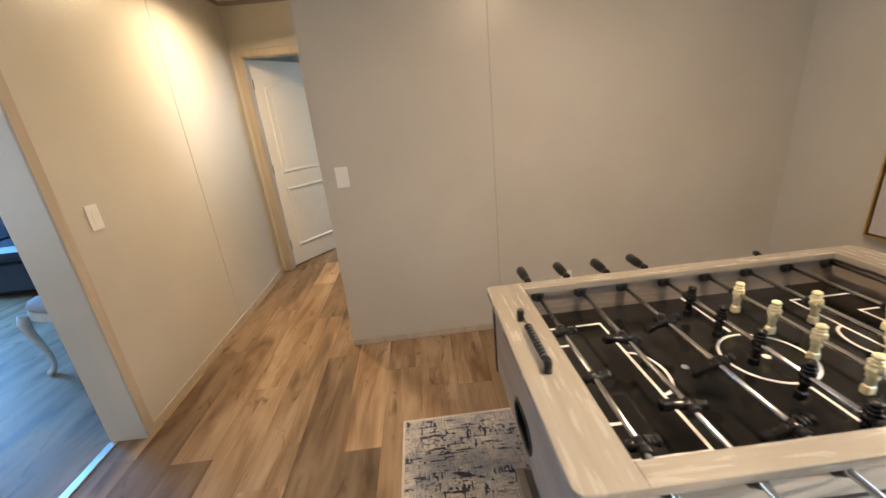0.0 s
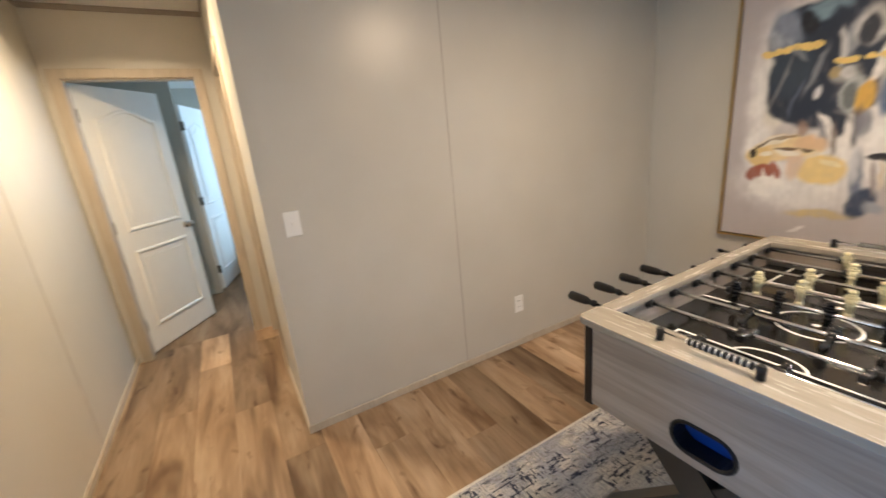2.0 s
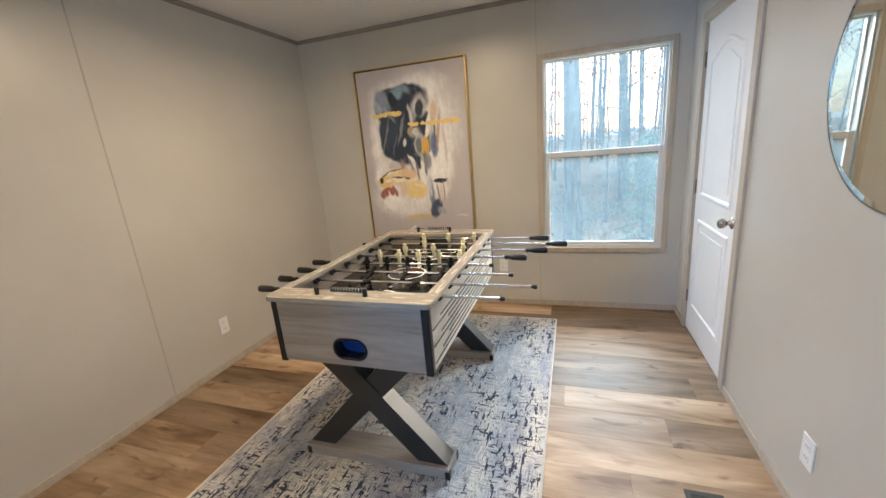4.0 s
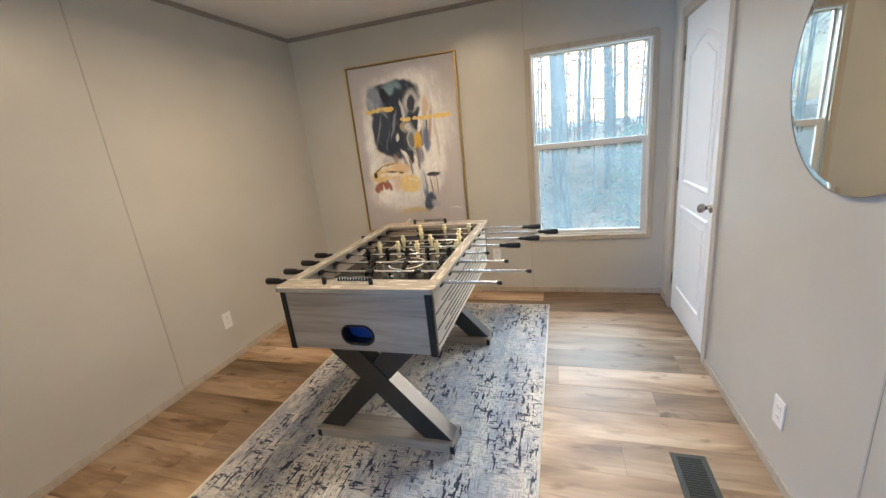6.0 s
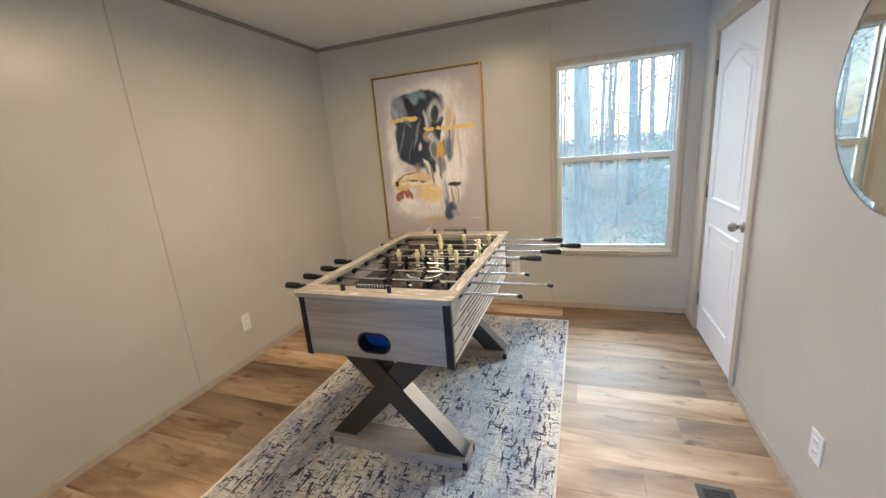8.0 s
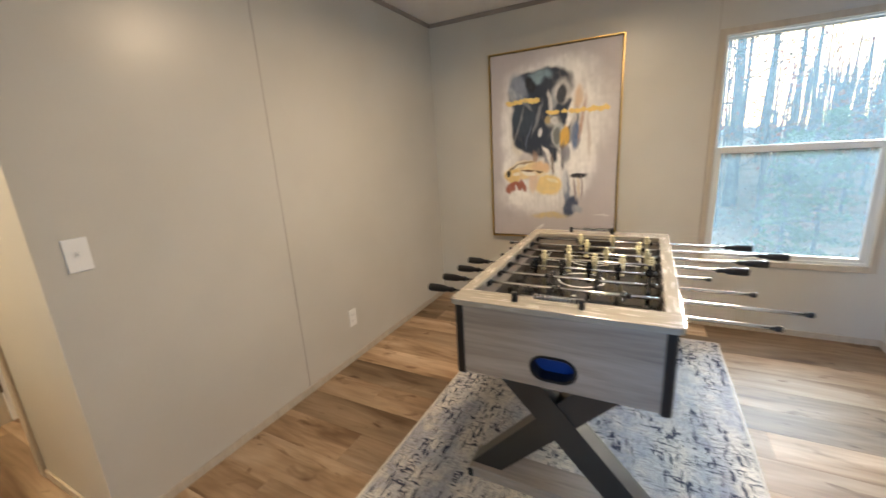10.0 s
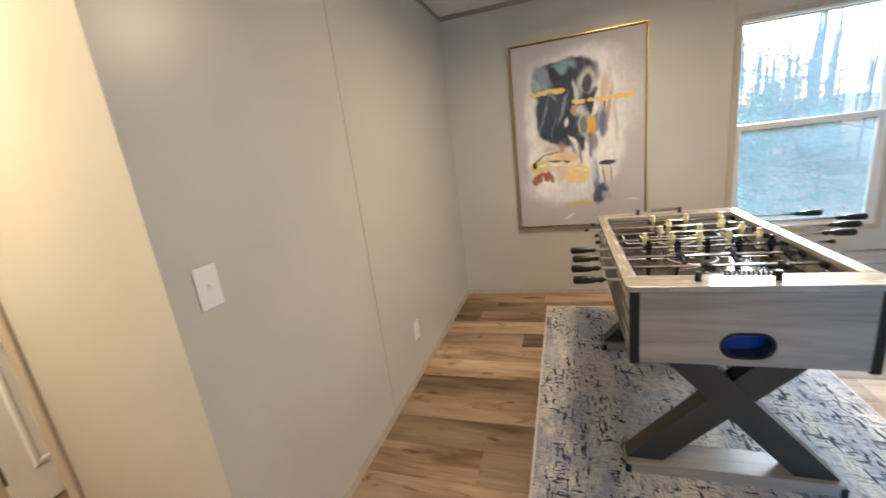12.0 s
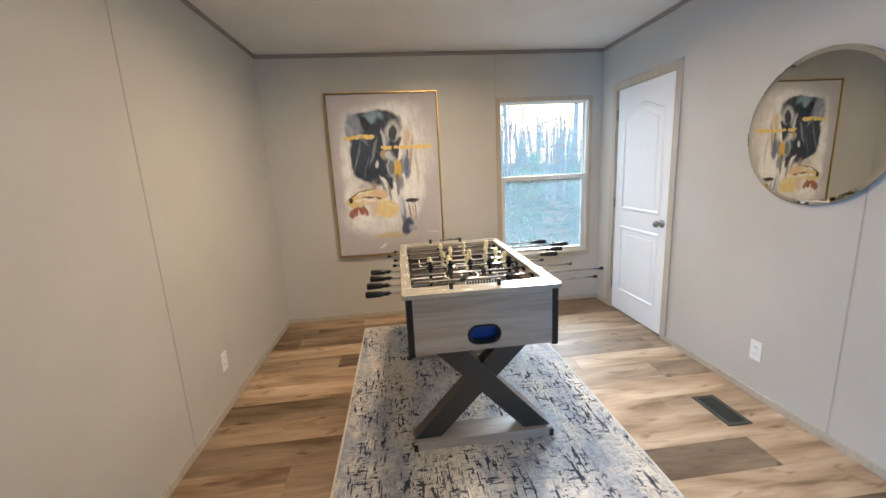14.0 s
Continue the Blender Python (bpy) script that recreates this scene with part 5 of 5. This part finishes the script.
def tree(x, y, r, height, seed, leafy, label, low=1.2, limbs=14):
    rnd = random.Random(seed)
    ob = thing("tree", (x, y, GZ), label, "tree", "woodland trees")
    base_z = GZ + 0.012 * max(0, x - 6) - 0.25
    bm = bmesh.new()
    lean = (rnd.uniform(-0.03, 0.03), rnd.uniform(-0.03, 0.03))
    pts, rad = [], []
    for i in range(13):
        f = i / 12
        z = base_z + height * f
        pts.append((x + lean[0] * z + 0.05 * rnd.uniform(-1, 1) * f, y + lean[1] * z + 0.05 * rnd.uniform(-1, 1) * f, z))
        rad.append(r * (1 - 0.75 * f) * (1.35 if i == 0 else 1.0))
    tube(bm, pts, rad, 12)
    part("trunk", bm, BARK, ob, "grey bark trunk")
    crown_bm, leaf_bm = bmesh.new(), bmesh.new()
    for k in range(limbs):
        z = base_z + low + (height - low) * (k + rnd.random()) / limbs * 0.9
        f = (z - base_z) / height
        i = min(11, int(f * 12))
        p = Vector(pts[i]).lerp(Vector(pts[i + 1]), f * 12 - i)
        a = rnd.uniform(0, 2 * math.pi)
        ln = rnd.uniform(0.8, 2.2) * (1.1 - 0.5 * f)
        d = Vector((math.cos(a), math.sin(a), rnd.uniform(0.15, 0.7)))
        r1 = r * 0.24 * (1 - 0.6 * f)
        mid = p + d * ln * 0.5 + Vector((0, 0, rnd.uniform(-0.1, 0.1)))
        end = p + d * ln + Vector((rnd.uniform(-0.2, 0.2), rnd.uniform(-0.2, 0.2), rnd.uniform(-0.1, 0.3)))
        tube(crown_bm, [p, mid, end], [r1, r1 * 0.6, r1 * 0.2], 6)
        for _ in range(4):
            q = mid.lerp(end, rnd.random())
            tip = q + Vector((rnd.uniform(-0.5, 0.5), rnd.uniform(-0.5, 0.5), rnd.uniform(-0.1, 0.5)))
            tube(crown_bm, [q, q.lerp(tip, 0.5) + Vector((0, 0, 0.04)), tip], [r1 * 0.3, r1 * 0.2, r1 * 0.08], 4)
            if leafy:
                leaves(leaf_bm, tip, 0.16, leafy, 0.05, rnd)
    part("limbs", crown_bm, BARK, ob, "bare grey limbs and twigs")
    if leafy:
        part("crown", leaf_bm, LEAF_RED, ob, "sparse autumn leaves")
    else:
        leaf_bm.free()
    return ob


tree(7.2, 0.96, 0.185, 13, 1, 0, "thick grey tree trunk close to the window", low=3.5, limbs=12)
tree(12.4, -0.58, 0.16, 12, 2, 12, "slim grey tree with a few red leaves")
tree(12.9, -0.78, 0.07, 9, 21, 3, "thin forked young tree beside a slim tree")
tree(9.0, 0.15, 0.035, 5, 3, 16, "thin sapling with sparse red leaves", low=0.8)
tree(9.8, -4.6, 0.13, 12, 4, 2, "slim grey woodland tree")
tree(15.0, -7.0, 0.045, 9, 31, 0, "thin bare young tree with many twigs", low=2.0, limbs=22)
tree(11.0, -1.5, 0.06, 10, 35, 14, "thin bare young tree with a few leaves", low=1.6, limbs=18)
tree(9.0, -0.62, 0.07, 11, 36, 8, "thin grey young tree with a few leaves", low=1.4, limbs=18)
tree(11.4, -2.75, 0.045, 2.8, 41, 10, "low young tree with a few red leaves", low=0.7, limbs=16)
tree(14.2, -4.05, 0.05, 3.5, 42, 6, "low young tree with a few red leaves", low=0.7, limbs=18)
tree(17.0, -4.6, 0.06, 4.2, 43, 4, "bare young tree with many twigs", low=0.8, limbs=22)
tree(19.5, -6.4, 0.06, 4.8, 44, 6, "bare young tree with many twigs", low=0.8, limbs=22)
tree(10.5, 3.2, 0.12, 12, 5, 8, "slim grey woodland tree with red leaves")
rnd = random.Random(77)
protos = [bpy.data.objects[k] for k in ("tree.001", "tree.004", "tree.006", "tree.002", "tree.007", "tree.005")]
for k in range(44):
    d = 13 + 37 * (k / 44) ** 0.8 + rnd.uniform(0, 3)
    s = rnd.uniform(-0.75, 0.70)
    px, py = 1.7 + d, 0.8 + s * d
    if abs(py - (0.75 - 0.37 * d)) < 2.2 and d < 42:
        continue
    src = protos[k % 6]
    copy_thing(src, pose(px, py, GZ + 0.012 * max(0, px - 6) - 0.012 * max(0, src.location.x - 6), 0, 0, rnd.uniform(0, 360)))


def evergreen(x, y, h, w, seed):
    rnd = random.Random(seed)
    ob = thing("evergreen_shrub", (x, y, GZ), "green needled shrub growing near the window", "shrub", "evergreen shrubs")
    bm = bmesh.new()
    tube(bm, [(x, y, GZ - 0.2), (x, y, GZ + h * 0.95)], [0.04, 0.008], 8)
    lf = bmesh.new()
    for k in range(90):
        f = rnd.random() ** 0.8
        z = GZ + 0.1 + (h - 0.1) * f
        a = rnd.uniform(0, 2 * math.pi)
        ln = w * (1 - f) * rnd.uniform(0.5, 1.1) + 0.08
        tip = Vector((x + math.cos(a) * ln, y + math.sin(a) * ln, z - 0.12 * ln))
        tube(bm, [(x, y, z), tip], [0.010, 0.003], 4)
        for q in range(7):
            leaves(lf, Vector((x, y, z)).lerp(tip, 0.3 + 0.1 * q), 0.055, 5, 0.032, rnd, 0.5)
    part("stems", bm, BARK, ob)
    part("crown", lf, LEAF_GREEN, ob, "dense green needles")
    return ob


evergreen(5.2, -0.12, 2.1, 0.75, 5)
evergreen(6.6, -0.9, 2.4, 0.9, 6)
evergreen(8.2, 2.3, 1.6, 0.7, 9)
evergreen(9.0, -3.0, 2.2, 0.9, 12)
# fallen leaves near the house
lv = bmesh.new()
rnd = random.Random(4)
for _ in range(5000):
    lx, ly = rnd.uniform(2.4, 16), 0
    ly = 0.8 + rnd.uniform(-0.7, 0.7) * lx
    leaves(lv, (lx, ly, GZ + 0.05 + 0.35 * noise.noise((lx * 0.15, ly * 0.15, 3.0)) * min(1, lx / 12) + 0.012 * max(0, lx - 6)), 0.02, 1, 0.055, rnd)
tagged(part("fallen_leaves", lv, foliage("dry_leaves", [(0.0, (0.20, 0.08, 0.04)), (0.5, (0.42, 0.20, 0.10)), (0.8, (0.58, 0.40, 0.26)), (1.0, (0.50, 0.08, 0.035))])),
       "brown and red fallen leaves on the forest floor", "leaves", kind="stuff")
# far woods: bare trunks too distant to count
fw = bmesh.new()
rnd = random.Random(19)
for k in range(200):
    d = rnd.uniform(26, 75)
    sl = rnd.uniform(-0.95, 0.9)
    px, py = 1.7 + d, 0.8 + sl * d
    z0 = GZ + 0.012 * max(0, px - 6) - 0.4
    h, r = rnd.uniform(7, 15), rnd.uniform(0.05, 0.16)
    if abs(py - (0.75 - 0.37 * d)) < 1.4:
        h = min(h, 0.19 * d + 1.0)
    lx, ly = rnd.uniform(-0.4, 0.4), rnd.uniform(-0.5, 0.5)
    tube(fw, [(px, py, z0), (px + lx * 0.5, py + ly * 0.5, z0 + h * 0.5), (px + lx, py + ly, z0 + h)], [r, r * 0.7, r * 0.25], 5)
    for _ in range(8):
        f = rnd.uniform(0.15, 0.95)
        q = Vector((px + lx * f, py + ly * f, z0 + h * f))
        tube(fw, [q, q + Vector((rnd.uniform(-1, 1), rnd.uniform(-1.6, 1.6), rnd.uniform(0.3, 1.6)))], [r * 0.3, r * 0.08], 4)
for k in range(150):
    d = rnd.uniform(16, 60)
    px, py = 1.7 + d, 0.75 - 0.37 * d + rnd.uniform(-0.13, 0.13) * (d + 6)
    z0 = GZ + 0.012 * max(0, px - 6) - 0.4
    h, r = 0.2 * d + rnd.uniform(-0.6, 0.9), rnd.uniform(0.03, 0.10)
    lx, ly = rnd.uniform(-0.3, 0.3), rnd.uniform(-0.4, 0.4)
    tube(fw, [(px, py, z0), (px + lx * 0.5, py + ly * 0.5, z0 + h * 0.5), (px + lx, py + ly, z0 + h)], [r, r * 0.8, r * 0.4], 5)
    for _ in range(10):
        f = rnd.uniform(0.15, 0.98)
        q = Vector((px + lx * f, py + ly * f, z0 + h * f))
        tube(fw, [q, q + Vector((rnd.uniform(-0.8, 0.8), rnd.uniform(-1.3, 1.3), rnd.uniform(0.1, 0.8)))], [r * 0.35, r * 0.1], 4)
tagged(part("far_woods", fw, BARK), "bare grey trunks of the distant woods", "woods", kind="stuff")
# distant wooded ridge
bm = bmesh.new()
n = 90
top, bot = [], []
for i in range(n + 1):
    a = -1.25 + 2.5 * i / n
    x, y = 150 * math.cos(a), 150 * math.sin(a)
    z = 2.2 + 1.6 * noise.noise((i * 0.11, 2.0, 0)) + 1.8 * noise.noise((i * 1.7, 5.0, 0))
    top.append(bm.verts.new((x, y, z)))
    bot.append(bm.verts.new((x, y, -4)))
for i in range(n):
    bm.faces.new((bot[i], bot[i + 1], top[i + 1], top[i]))
# haze is put into the ridge's pale colour and a faint glow
RIDGE = plain("haze_painted_ridge", (0.62, 0.58, 0.54), 0.95, vary=0.2, scale=0.5, fine=3, bump=0)
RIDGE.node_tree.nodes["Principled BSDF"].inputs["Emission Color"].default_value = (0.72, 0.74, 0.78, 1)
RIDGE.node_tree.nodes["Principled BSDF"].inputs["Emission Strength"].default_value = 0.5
structure("backdrop", bm, RIDGE, "wooded ridge in the distance, haze painted in and faintly glowing", "backdrop")


# ---------------------------------------------------------------- floor planks
JOINTS = {-10: 3.46, -9: 2.53, -8: 3.02, -7: 3.82, -6: 3.25, -5: 2.475, -4: 3.05, -3: 0.515, -2: 2.84, -1: 0.73, 0: 2.97, 1: 0.52, 2: 1.01, 3: 0.32, 4: 2.755, 5: 0.465, 6: 1.66, 7: 3.04}


def planks(x0, x1, y0, y1, parent, seed, single):
    """Planks along y; row k lies from XR + k * W, and JOINTS gives one end joint of the rows in the game room."""
    rnd = random.Random(seed)
    XR, W, L, G = -0.1495, 0.1993, 1.49, 0.0003
    meshes = {}
    joined = bmesh.new()
    for k in range(int(math.floor((x0 - XR) / W)), int(math.ceil((x1 - XR) / W))):
        a, b = max(x0, XR + k * W), min(XR + (k + 1) * W, x1)
        y = JOINTS.get(k, rnd.uniform(0, L))
        y -= L * math.ceil((y - y0) / L)
        while y < y1:
            c, d = max(y, y0), min(y + L, y1)
            y += L
            if d - c < 0.02:
                continue
            if single:
                key = (round(b - a, 4), round(d - c, 4))
                if key not in meshes:
                    bm = bmesh.new()
                    box(bm, G - (b - a) / 2, (b - a) / 2 - G, G - (d - c) / 2, (d - c) / 2 - G, -0.005, 0.0, bevel=0.0005)
                    me = bpy.data.meshes.new("plank")
                    bm.to_mesh(me)
                    bm.free()
                    me.materials.append(PLANK)
                    meshes[key] = me
                ob = new("plank", meshes[key])
                ob.parent = parent
                ob.location = ((a + b) / 2, (c + d) / 2, 0)
            else:
                box(joined, a + G, b - G, c + G, d - G, -0.005, 0.0)
    if not single:
        part("plank_field", joined, PLANK, parent, "wood-look planks")["kind"] = "stuff"
    else:
        joined.free()


floor = thing("floor", (0, 0, 0), "oak-look vinyl plank floor", "floor", kind="structure")
planks(XW - 0.185, XE, YS - 0.12, YH + 0.1, floor, 5, True)
floor_far = thing("floor_other_rooms", (0, 0, 0), "oak-look vinyl plank floor of the other rooms", "floor", kind="structure")
planks(-6.5, XW - 0.185, -2.0, 7.0, floor_far, 11, False)
planks(XW - 0.185, 0.5, YH + 0.1, 8.4, floor_far, 13, False)
